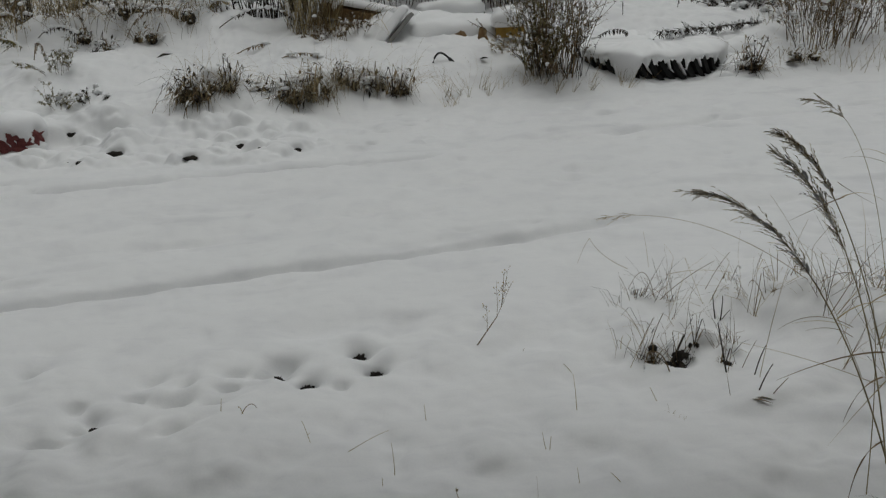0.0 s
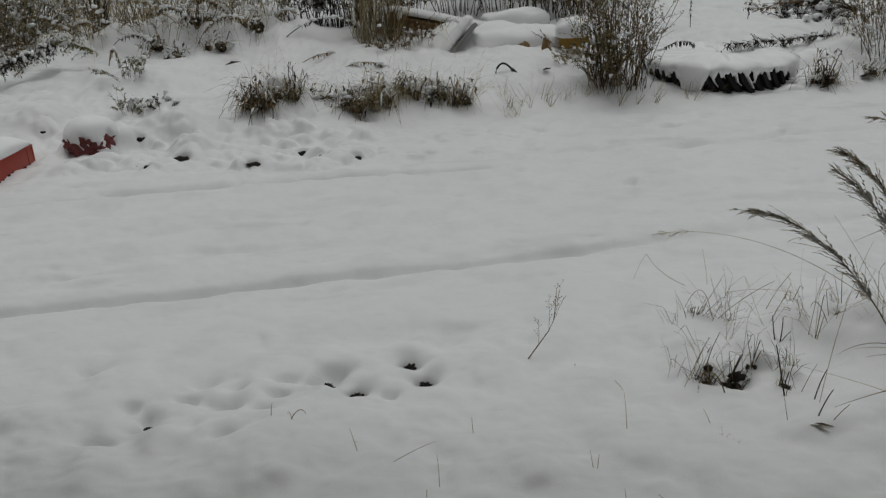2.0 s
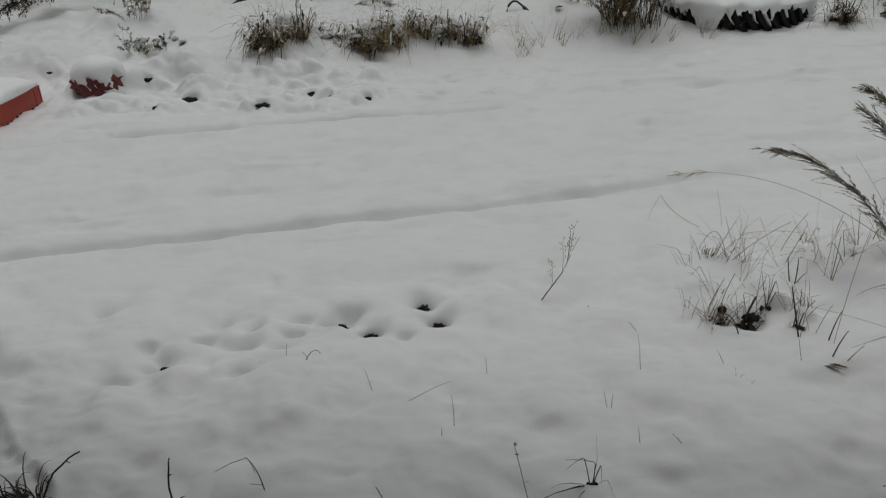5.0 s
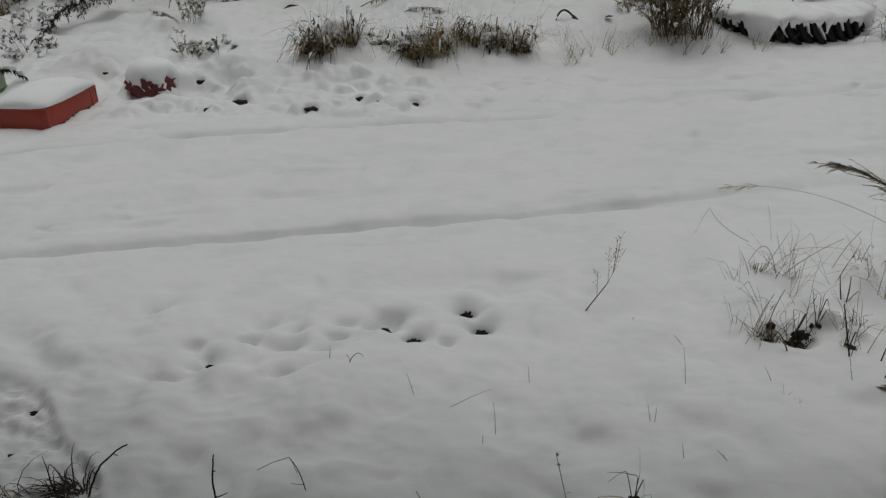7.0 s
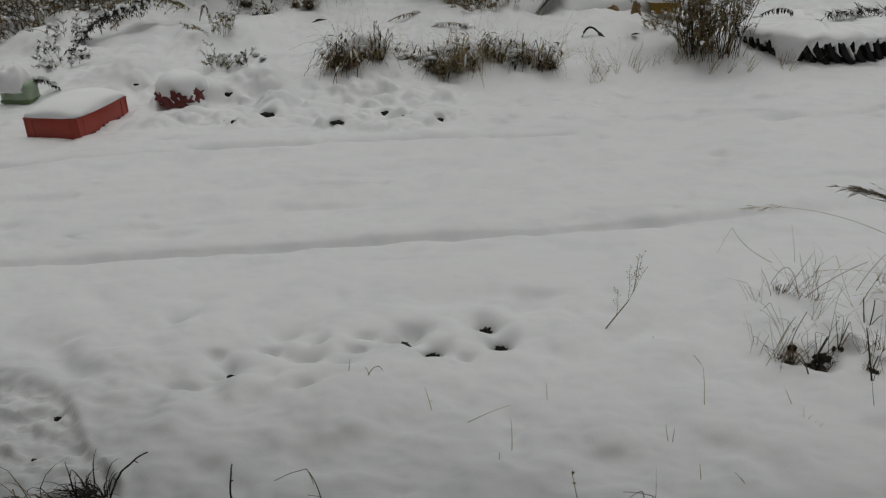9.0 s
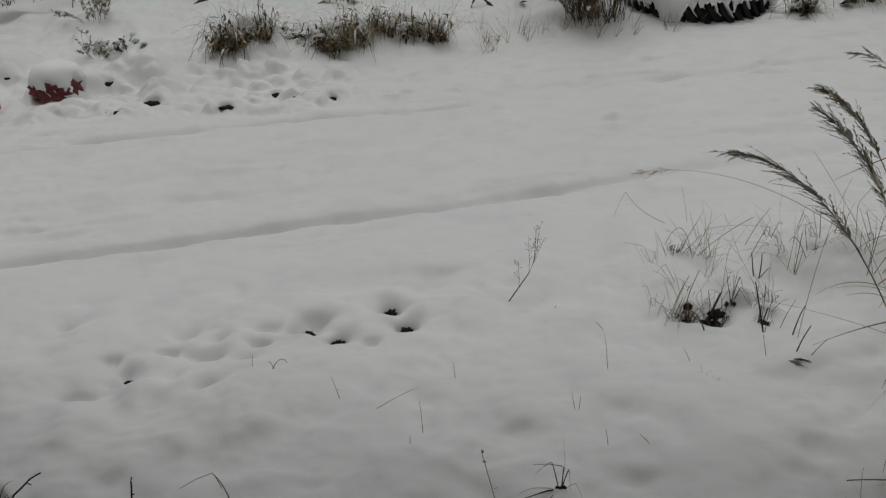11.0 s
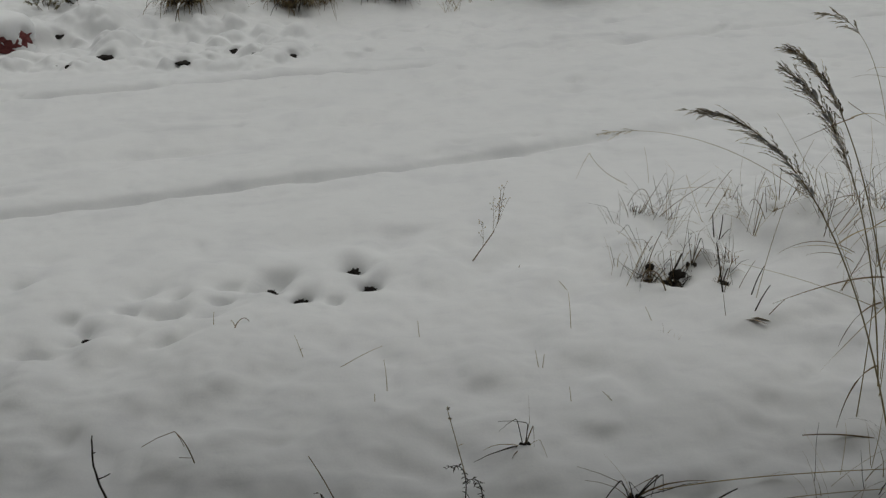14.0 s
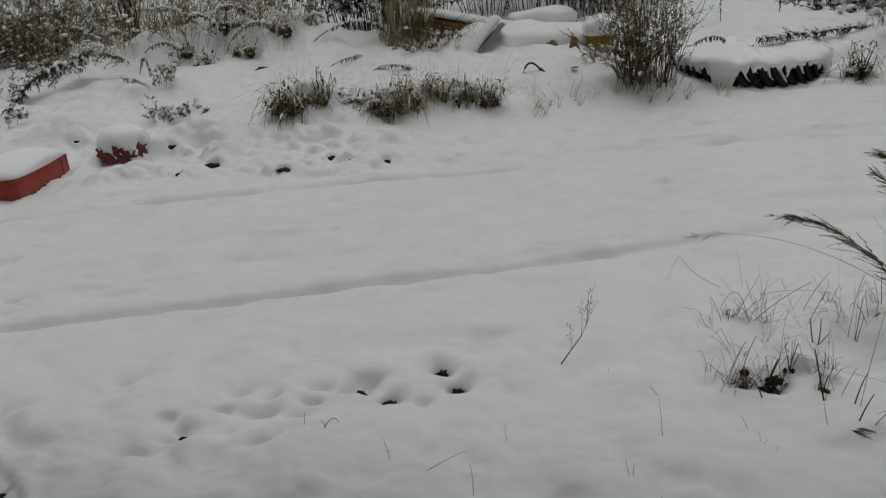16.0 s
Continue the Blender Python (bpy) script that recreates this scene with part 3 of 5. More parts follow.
# ---- the lorry or tractor tyre lying by the track ----
def tyre():
    cx, cy = 1.85, 7.60
    ob = thing("tractor_tyre", (cx, cy, -0.05), 8, "old black tractor tyre with deep lugs lying in snow", "tyre")
    profile = [(0.33, 0.03), (0.36, 0.0), (0.50, -0.005), (0.575, 0.02), (0.597, 0.06), (0.60, 0.14), (0.597, 0.22), (0.575, 0.25), (0.50, 0.262), (0.36, 0.258), (0.33, 0.23)]
    g, n = Geo(), 72
    for i in range(n):
        a = math.tau * i / n
        g.v += [Vector((math.cos(a) * r, math.sin(a) * r, z)) for r, z in profile]
    m = len(profile)
    for i in range(n):
        for k in range(m):
            g.f.append((i * m + k, ((i + 1) % n) * m + k, ((i + 1) % n) * m + (k + 1) % m, i * m + (k + 1) % m))
    part("carcass", g, RUBBER, ob)
    lug = Geo()
    for i in range(5):
        u = i / 4
        a = radians(-17) * u - radians(3) * math.sin(u * 3.1)
        w = radians(2.6) * (1.25 - 0.5 * u)
        for da, r in ((-w, 0.585), (-w * 0.75, 0.642 - 0.02 * (u < 0.1)), (w * 0.75, 0.642 - 0.02 * (u < 0.1)), (w, 0.585)):
            lug.v.append(Vector((math.cos(a + da) * r, math.sin(a + da) * r, 0.26 * u)))
    for i in range(4):
        for k in range(3):
            lug.f.append((i * 4 + k, i * 4 + k + 1, i * 4 + k + 5, i * 4 + k + 4))
    lug.f += [(3, 2, 1, 0), (16, 17, 18, 19)]
    shared = lug.mesh("lug", RUBBER, False)
    for i in range(42):
        lug = new("lug", shared)
        lug.parent = ob
        lug.rotation_euler = (0, 0, math.tau * i / 42)
    # snow on the tyre: it lies on the upper wall and hangs raggedly between the lugs
    cap, n = Geo(), 220
    for i in range(n):
        a = math.tau * i / n
        side = Vector((math.cos(a), math.sin(a), 0))
        deg = (math.degrees(a) + 180) % 360 - 180
        full = float(smooth(-133, -121, deg)) * (1 - float(smooth(-116, -108, deg))) + float(smooth(-42, -30, deg))
        hang = 0.035 + 0.04 * noise.noise(side * 5 + Vector((0, 0, 8))) + 0.09 * noise.noise(side * 17) + 0.06 * noise.noise(side * 37) + (0.22 + 0.12 * noise.noise(side * 22)) * min(full, 1)
        hang = min(max(hang, 0.012), 0.27)
        for k, (r, z) in enumerate(((0.02, 0.30), (0.30, 0.302), (0.45, 0.305), (0.55, 0.305), (0.63, 0.292), (0.664, 0.268), (0.668, 0.27 - hang * 0.5), (0.655, 0.265 - hang), (0.585, 0.265 - hang))):
            w = 0.036 * noise.noise(Vector((math.cos(a) * r * 7, math.sin(a) * r * 7, 2.7))) + 0.012 * noise.noise(Vector((math.cos(a) * 1.3, math.sin(a) * 1.3, 5))) + 0.012 * noise.noise(Vector((math.cos(a) * 11, math.sin(a) * 11, k)))
            cap.v.append(Vector((math.cos(a) * (r + w * (1 < k < 6)), math.sin(a) * (r + w * (1 < k < 6)), z + w * (0 < k < 5))))
    for i in range(n):
        for k in range(8):
            cap.f.append((i * 9 + k, i * 9 + k + 1, ((i + 1) % n) * 9 + k + 1, ((i + 1) % n) * 9 + k))
    cap2 = Geo()
    for i in range(42):
        first, reach = len(cap2.v), 0.12 + 0.75 * rnd.random() ** 1.8
        for j in range(5):
            u = 1 - reach * j / 4
            a = radians(8) + math.tau * (i + 0.5) / 42 - radians(17) * u - radians(3) * math.sin(u * 3.1) + rnd.gauss(0, 0.008)
            w = radians(rnd.uniform(1.6, 4.0)) * (1 - 0.85 * j / 4)
            for da, r in ((-w, 0.590), (-w * 0.5, 0.634), (w * 0.5, 0.634), (w, 0.590)):
                cap2.v.append(Vector((math.cos(a + da) * r, math.sin(a + da) * r, 0.26 * u)))
        for j in range(4):
            for k in range(3):
                cap2.f.append((first + j * 4 + k, first + j * 4 + k + 1, first + j * 4 + k + 5, first + j * 4 + k + 4))
    d = part("snow_dusting", cap2, SNOW_CAP, ob, "snow packed between the lugs")
    d.rotation_euler = (0, 0, radians(-8))
    tagged(d, kind="stuff")
    c = part("snow_pillow", cap, SNOW_CAP)
    c.location = (cx, cy, -0.05)
    tagged(c, "thick snow lying over an old tyre", "snow", "snow lying on things")
    g = Geo()
    for px, py, z, r in ((0.80, 0.02, 0.0, (0.28, 0.26, 0.22)), (-0.45, -0.60, -0.17, (0.26, 0.12, 0.15)), (0.46, -0.56, -0.10, (0.24, 0.12, 0.15))):
        g = Geo()
        g.blob((0, 0, 0), r, 0.18, 1.5, 4, px)
        d = part("snow_pillow", g, SNOW_CAP)
        d.location = (cx + px, cy + py, z)
        tagged(d, "snow drifted against the tread of a tyre", "snow", "snow lying on things")


tyre()


# ---- timber under snow ----
def bar(name, a, b, size, mat, label, category, roll=0.0):
    """A squared timber from a to b."""
    a, b = Vector(a), Vector(b)
    g, n = Geo(), (b - a).length
    g.slab((size[0], size[1], n), (0, 0, n / 2), 0.005, 0.002)
    ob = part(name, g, mat, None, label)
    ob.matrix_world = Matrix.Translation(a) @ (b - a).to_track_quat("Z", "Y").to_matrix().to_4x4() @ pose(0, 0, 0, 0, 0, roll)
    return tagged(ob, "", category)


def snow_roll(a, b, r, label, seed=0.0, flat=0.8):
    """Snow lying along a timber."""
    a, b = Vector(a), Vector(b)
    g, n, sides = Geo(), 22, 12
    side = (b - a).cross(Vector((0, 0, 1))).normalized()
    up = side.cross((b - a).normalized())
    for i in range(n + 1):
        u = i / n
        end = math.sqrt(max(0.0, 1 - (2 * u - 1) ** 10)) * 0.9 + 0.1
        w = r * end * (1 + 0.18 * noise.noise(Vector((u * 5 + seed, seed, 0))))
        for k in range(sides):
            t = math.tau * k / sides
            z = math.sin(t)
            g.v.append(a + (b - a) * u + side * (math.cos(t) * w) + up * ((z * flat if z > 0 else z * 0.18) * w * (1 + 0.12 * noise.noise(Vector((u * 9, seed, t))))))
    for i in range(n):
        for k in range(sides):
            p, q = i * sides + k, i * sides + (k + 1) % sides
            g.f.append((p, q, q + sides, p + sides))
    g.f += [tuple(range(sides - 1, -1, -1)), tuple(range(n * sides, (n + 1) * sides))]
    return tagged(part("snow_pillow", g, SNOW_CAP), label, "snow", "snow lying on things")


bar("wooden_beam", (-1.10, 8.35, 0.53), (-0.12, 8.42, 0.30), (0.17, 0.11), TIMBER, "yellowish brown squared timber lying on the verge", "beam", 8)
snow_roll((-1.14, 8.34, 0.615), (-0.10, 8.42, 0.385), 0.075, "long roll of snow on a timber beam", 1)
bar("grey_board", (-0.60, 7.90, 0.12), (-0.26, 8.10, 0.48), (0.035, 0.13), GREYWOOD, "weathered grey board leaning out of the snow", "board", 70)
snow_roll((-0.64, 7.93, 0.17), (-0.29, 8.14, 0.55), 0.075, "snow stuck along a leaning board", 4, 0.7)
bar("yellow_plank", (0.52, 8.06, 0.30), (0.78, 8.06, 0.305), (0.11, 0.16), YELLOW, "yellow painted plank end under a cushion of snow", "plank", 90)
bar("timber_block", (0.55, 8.2, 0.08), (0.55, 8.2, 0.28), (0.12, 0.12), TIMBER, "short brown timber block under a plank", "block")
bar("timber_block", (0.76, 8.2, 0.08), (0.76, 8.2, 0.28), (0.10, 0.10), TIMBER, "short brown timber block under a plank", "block")
for i, px in enumerate((0.14, 0.24, 0.37, 0.44)):
    z = height(px, 7.93)
    bar("broken_board", (px, 7.90, z - 0.06), (px + 0.03 * (-1) ** i, 7.98, z + 0.015 + 0.025 * (i * 7 % 3)), (0.085, 0.02), TIMBER, "short broken orange-brown board stuck in snow", "board", 10 + 25 * i)
soft_cap((0.64, 8.09, 0.36), (0.165, 0.15, 0.15), 2, "round cushion of snow on a yellow plank", seed=8, power=3.5)
soft_cap((0.12, 8.32, 0.19), (0.50, 0.36, 0.27), 4, "broad drift of snow over stacked timber", seed=9, power=3.6, under=0.35, rough=0.25)
soft_cap((0.12, 8.54, 0.43), (0.33, 0.18, 0.12), 8, "flat block of snow on stacked timber", seed=3, power=5)
soft_cap((-0.32, 8.42, 0.12), (0.30, 0.26, 0.22), 10, "low drift of snow between the timbers", seed=12, power=2.6, under=0.6, rough=0.35)
soft_cap((0.62, 7.95, 0.03), (0.16, 0.12, 0.12), 0, "small heap of snow below a yellow plank", seed=14, power=2.4, under=0.6, rough=0.4)
bar("wooden_beam", (-0.2, 8.50, 0.30), (0.44, 8.55, 0.32), (0.16, 0.14), TIMBER, "squared timber buried under snow", "beam")


def cable(x, y):
    g = Geo()
    z = height(x, y)
    pts = [Vector((x - 0.09 + 0.21 * u, y + 0.02 * math.sin(u * 5), z - 0.01 + 0.085 * math.sin(math.pi * min(u ** 0.7 * 1.1, 1)) - 0.02 * u)) for u in np.linspace(0, 1, 16)]
    g.tube(pts, 0.009, 0.008, 8)
    g.tube([pts[10], pts[13] + Vector((0.01, -0.02, 0)), pts[15] + Vector((0.04, -0.04, -0.01))], 0.016, 0.014, 8)
    return tagged(part("black_cable", g, BLACK), "loop of black cable sticking out of snow", "cable")


cable(0.02, 7.28)
for px, py, s in ((0.36, 7.33, 0.03), (-2.42, 7.45, 0.055), (2.95, 7.15, 0.05), (2.55, 6.95, 0.03)):
    g = Geo()
    for k in range(3):
        g.leaf(Vector((-s, 0.3 * s * k, 0)), Vector((1, rnd.uniform(-0.3, 0.3), 0.3)), s * 2.6, s * 0.9)
    o = part("dead_leaf", g, DARK)
    o.location = (px, py, height(px, py) + 0.02)
    tagged(o, "curled dark dead leaf lying on snow", "leaf", "dead leaves")


# ---- plants ----
def grass_tuft(name, x, y, blades, tall, wide, mat, label, snow=10, droop=1.2, r=0.0022, dark=0, lean=(0, 0), group="grass tufts", sink=0.02, flat=0.35, wobble=0.06, dark_width=1.0, dark_mat=None, fan=0.8, kink=False):
    ob = thing(name, (x, y, height(x, y) - sink), 0, label, "grass", group)
    g, d, s = Geo(), Geo(), Geo()
    roots = [(rnd.uniform(-0.5, 0.5) * wide, rnd.uniform(-0.4, 0.4) * wide, rnd.gauss(0, 0.35), rnd.gauss(0, 0.3)) for _ in range(max(2, (blades + dark) // 6))] if kink else []
    for i in range(blades + dark):
        a, q = rnd.uniform(0, math.tau), rnd.random() ** 0.6
        base = turned(a, q * wide * 0.55)
        base.z = 0.0
        way = turned(a + rnd.gauss(0, 1.3), 0.15 * min(fan, 1) + fan * q * rnd.random(), 1.0) + Vector((*lean, 0)) * rnd.random()
        long = tall * rnd.uniform(0.35, 1.15)
        if kink:
            # bunches from a few roots; some blades straight, some snapped over
            c = roots[i % len(roots)]
            base = Vector((c[0] + rnd.gauss(0, 0.012), c[1] + rnd.gauss(0, 0.012), 0))
            way += Vector((c[2], c[3], 0))
            w = way.normalized()
            knee = base + w * long * rnd.uniform(0.45, 0.8)
            end = knee + (w + (0.12 if rnd.random() < 0.5 else 1.0) * Vector((rnd.gauss(0, 0.7), rnd.gauss(0, 0.5), -rnd.random() * droop))).normalized() * long * rnd.uniform(0.2, 0.5)
            pts = [base, base.lerp(knee, 0.5), base.lerp(knee, 0.95), knee.lerp(end, 0.08), knee.lerp(end, 0.5), knee.lerp(end, 0.8), end]
        else:
            pts = bend(base, way, long, droop * rnd.uniform(0.4, 1.6), 6, wobble)
        (g if i < blades else d).tube(pts, r * rnd.uniform(0.7, 1.4) * (1 if i < blades else dark_width), r * 0.25, 4, flat)
        if rnd.random() < snow / max(blades, 1):
            k = rnd.choice((2, 3, 4))
            s.clot(pts[k], pts[k + 1], rnd.uniform(0.004, 0.010) * (tall / 0.3) ** 0.35)
    tagged(part("grass_mass", g, mat, ob), kind="stuff")
    if dark:
        tagged(part("leaf_mass", d, dark_mat or DARK, ob, "blackened wet leaves"), kind="stuff")
    if s.v:
        tagged(part("snow_dusting", s, SNOW_CAP, ob, "small lumps of snow"), kind="stuff")
    return ob


def bush(name, x, y, stems, tall, wide, mat_stem, mat_leaf, label, leafy=14, leaf=0.03, snow=20, branch=5, lean=0.18, stiff=0.25, r=0.004, group="dry bushes", blob=0.02):
    ob = thing(name, (x, y, height(x, y) - 0.03), 0, label, "bush", group)
    g, lv, s = Geo(), Geo(), Geo()
    for i in range(stems):
        a, q = rnd.uniform(0, math.tau), math.sqrt(rnd.random())
        base = turned(a, q * wide * 0.5)
        base.z = 0.0
        way = turned(a, lean * (0.3 + q) * rnd.uniform(0.2, 1.8), 1.0)
        long = tall * rnd.uniform(0.55, 1.1)
        pts = bend(base, way, long, stiff * rnd.uniform(0, 2), 8, 0.085)
        g.tube(pts, r * rnd.uniform(0.7, 1.3), r * 0.35, 3)
        for k in range(branch):
            j = rnd.randrange(2, 8)
            p = pts[j].lerp(pts[min(j + 1, 8)], rnd.random())
            up = (pts[j] - pts[j - 1]).normalized()
            tw = bend(p, up * rnd.uniform(0.5, 1.2) + turned(rnd.uniform(0, math.tau), 0.8), long * rnd.uniform(0.12, 0.30), rnd.uniform(-0.4, 0.5), 4, 0.08)
            g.tube(tw, r * 0.45, r * 0.2, 3)
            for _ in range(leafy):
                c = rnd.randrange(0, 4)
                q0 = tw[c].lerp(tw[c + 1], rnd.random())
                lv.leaf(q0, (tw[c + 1] - tw[c]).normalized() * 0.6 + Vector((rnd.gauss(0, 0.7), rnd.gauss(0, 0.7), rnd.gauss(-0.2, 0.6))), leaf * rnd.uniform(0.4, 1.2), leaf * rnd.uniform(0.25, 0.5))
            if rnd.random() < snow / (stems * branch):
                k2 = rnd.randrange(0, 3)
                if rnd.random() < 0.4:
                    s.clot(tw[k2], tw[k2 + 1 + rnd.randrange(2)], blob * rnd.uniform(0.3, 0.8))
                else:
                    w = blob * rnd.uniform(0.35, 1.0)
                    s.blob(tw[k2 + 1] + Vector((0, 0, w * 0.5)), (w * rnd.uniform(0.8, 1.7), w, w * rnd.uniform(0.6, 1.0)), 0.8, 1.8, 2, k2 + i)
    tagged(part("stem_mass", g, mat_stem, ob), kind="stuff")
    tagged(part("leaf_mass", lv, mat_leaf, ob, "shrivelled leaves and seed heads"), kind="stuff")
    if s.v:
        tagged(part("snow_dusting", s, SNOW_CAP, ob, "clots of snow"), kind="stuff")
    return ob


# the tall dark bush by the track and its grassy foot
MUGWORT = "tall dry mugwort bush with dark brittle stems in snow"
bush("mugwort_bush", 0.99, 7.12, 44, 1.5, 0.36, BROWN, BROWN, MUGWORT, 8, 0.026, 16, 6, 0.12, 0.1, 0.0045)
bush("mugwort_bush", 0.80, 7.16, 24, 1.35, 0.2, OLIVE, BROWN, "dry brown bush with clots of snow beside the track", 9, 0.024, 20, 6, 0.16, 0.1, 0.004)
bush("mugwort_bush", 1.10, 7.02, 10, 0.6, 0.25, DARK, BROWN, "low dark twigs beside the tall dry bush", 8, 0.022, 10, 5, 0.35, 0.3, 0.0035)
bush("mugwort_bush", 0.82, 7.06, 30, 0.62, 0.24, BROWN, OLIVE, "leafy olive-brown bush foot with clots of snow", 12, 0.032, 16, 5, 0.2, 0.2, 0.0035)
bush("mugwort_bush", 0.96, 7.03, 26, 0.6, 0.4, DARK, BROWN, "low dark twigs beside the tall dry bush", 12, 0.03, 20, 5, 0.3, 0.2, 0.0035)
for px, py, n, tall in ((0.45, 6.85, 26, 0.26), (0.75, 6.85, 30, 0.3), (1.05, 6.83, 30, 0.26), (1.35, 6.9, 26, 0.24), (0.15, 6.7, 26, 0.32), (-0.05, 6.55, 20, 0.3), (1.6, 6.98, 14, 0.2)):
    grass_tuft("grass_tuft", px, py, n, tall, 0.36, STRAW, "thin pale dry grass growing out of the snow", 0, 1.4, 0.0017, 6, fan=1.2, kink=True, dark_mat=BROWN)

# clumps of broad withered leaves along the foot of the bank
def sedge_clump(x, y, wide, tall, n, label, mix=(0.4, 0.3, 0.3), lumps=12, spikes=10):
    """Withered leaves that rise from a dark heart, fold over and hang, with snow lying in the folds."""
    ob = thing("grass_clump", (x, y, height(x, y) - 0.03), 0, label, "grass", "clumps on the bank")
    mats, geos = (SEDGE, BROWN, DARK), (Geo(), Geo(), Geo())
    s, pale = Geo(), Geo()
    middles = [(rnd.uniform(-0.40, 0.40) * wide, rnd.uniform(-0.25, 0.2) * wide, rnd.uniform(0.6, 1.5)) for _ in range(max(3, int(wide * 22)))]
    for i in range(int(n * 0.9)):
        c = rnd.choice(middles)
        a = rnd.gauss(-1.57, 1.1) if rnd.random() < 0.65 else rnd.uniform(0, math.tau)
        base = Vector((c[0] + rnd.gauss(0, 0.022), c[1] + rnd.gauss(0, 0.018), 0))
        k = rnd.choices((0, 1, 2), mix)[0]
        long = tall * c[2] * rnd.uniform(0.5, 1.3)
        if i % 4 == 0:
            pts = bend(base, turned(a, rnd.uniform(0.2, 1.1), 1.0), long * 1.15, rnd.uniform(1.5, 4.5), 6, 0.22)
        else:
            top = base + turned(a, long * rnd.uniform(0.05, 0.5), long * rnd.uniform(0.35, 0.8))
            end = top + turned(a + rnd.gauss(0, 0.8), long * rnd.uniform(0.1, 0.55), -long * rnd.uniform(0.1, 0.8))
            pts = [base, base.lerp(top, 0.55) + Vector((rnd.gauss(0, 0.01), 0, 0.012)), top, top.lerp(end, 0.4) + Vector((rnd.gauss(0, 0.01), rnd.gauss(0, 0.01), 0.02 * rnd.random())), end]
        geos[k].tube(pts, rnd.uniform(0.0022, 0.0070), 0.0012, 4, 0.28)
        if rnd.random() < 0.12:
            s.clot(pts[2], pts[3], rnd.uniform(0.004, 0.009))
    for i in range(spikes * 3):
        a = rnd.uniform(0, math.tau)
        pts = bend(Vector((math.cos(a) * wide * 0.5 * rnd.random(), math.sin(a) * wide * 0.25, 0)), turned(a, rnd.uniform(0.1, 0.9), 1.0), tall * rnd.uniform(1.0, 1.9), 1.6, 6, 0.12)
        pale.tube(pts, 0.0012, 0.0006, 3)
    for i in range(int(n * 0.4)):
        c, a = rnd.choice(middles), rnd.gauss(-1.57, 1.4)
        p = Vector((c[0] + rnd.gauss(0, 0.045), c[1] + rnd.gauss(-0.02, 0.035), tall * c[2] * rnd.uniform(0.1, 0.85)))
        geos[rnd.choices((0, 1, 2), mix)[0]].leaf(p, Vector((math.cos(a), math.sin(a), rnd.gauss(-0.7, 0.6))), rnd.uniform(0.03, 0.095), rnd.uniform(0.012, 0.026))
    # solid dark lumps at the leaf feet stand in for shade in the gaps
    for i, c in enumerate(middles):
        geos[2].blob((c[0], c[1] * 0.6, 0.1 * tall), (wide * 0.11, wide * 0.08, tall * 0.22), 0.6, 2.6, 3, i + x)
    for i in range(lumps):
        c = rnd.choice(middles)
        w = 0.005 + 0.014 * rnd.random() ** 2
        s.blob((c[0] + rnd.gauss(0, 0.05), c[1] + rnd.gauss(-0.03, 0.04), tall * c[2] * rnd.uniform(0.15, 0.8)), (w * rnd.uniform(1.2, 2.6), w * 1.2, w * 0.7), 0.9, 2.4, 2, i)
    for g, m, name in zip(geos, mats, ("tan_leaf_mass", "brown_leaf_mass", "dark_leaf_mass")):
        tagged(part(name, g, m, ob), kind="stuff")
    if pale.v:
        tagged(part("grass_mass", pale, STRAW, ob, "thin pale straws"), kind="stuff")
    tagged(part("snow_dusting", s, SNOW_CAP, ob, "small lumps of snow"), kind="stuff")
    return ob


sedge_clump(-3.10, 7.86, 0.30, 0.16, 60, "dark curled leaves under lumps of snow", (0.1, 0.3, 0.6), 16, 0)
sedge_clump(-3.28, 8.10, 0.26, 0.14, 46, "dark curled leaves under lumps of snow", (0.1, 0.4, 0.5), 14, 2)
sedge_clump(-2.72, 7.98, 0.28, 0.20, 40, "brown withered leaves laden with snow", (0.3, 0.5, 0.2), 16, 14)
sedge_clump(-2.95, 8.28, 0.36, 0.26, 34, "tan withered grass laden with snow", (0.75, 0.25, 0.0), 30, 24)
sedge_clump(-2.45, 8.25, 0.30, 0.28, 36, "brown withered leaves laden with snow", (0.5, 0.4, 0.1), 26, 20)
sedge_clump(-1.80, 6.24, 0.32, 0.24, 190, "bushy clump of dry grass bowed under snow", lumps=12)
sedge_clump(-1.64, 6.32, 0.20, 0.22, 90, "greenish brown clump of withered grass", (0.3, 0.35, 0.35), 6)
sedge_clump(-1.44, 6.50, 0.22, 0.14, 40, "few brown leaves poking out of snow", (0.2, 0.5, 0.3), 14, 4)
sedge_clump(-1.14, 6.36, 0.26, 0.21, 120, "dark clump of withered grass with snow on it", (0.25, 0.3, 0.45), 12)
sedge_clump(-0.94, 6.42, 0.26, 0.26, 150, "clump of straw-coloured grass with dark foot", (0.65, 0.2, 0.15), 8, 22)
sedge_clump(-0.76, 6.54, 0.20, 0.22, 90, "clump of straw-coloured grass with dark foot", (0.5, 0.25, 0.25), 6, 16)
sedge_clump(-0.52, 6.62, 0.20, 0.16, 80, "low clump of blackened grass under snow", (0.15, 0.3, 0.55), 10, 8)
sedge_clump(-0.34, 6.60, 0.20, 0.20, 70, "low clump of dry grass with blackened leaves", (0.35, 0.3, 0.35), 5, 16)
for px, py, n, tall in ((-1.85, 6.42, 16, 0.45), (-1.1, 6.6, 18, 0.45), (-0.72, 6.62, 18, 0.45), (-0.3, 6.66, 20, 0.4), (-1.45, 6.62, 8, 0.4)):
    grass_tuft("grass_tuft", px, py, n, tall, 0.34, STRAW, "thin pale dry grass growing out of the snow", 0, 1.2, 0.0014, wobble=0.2)
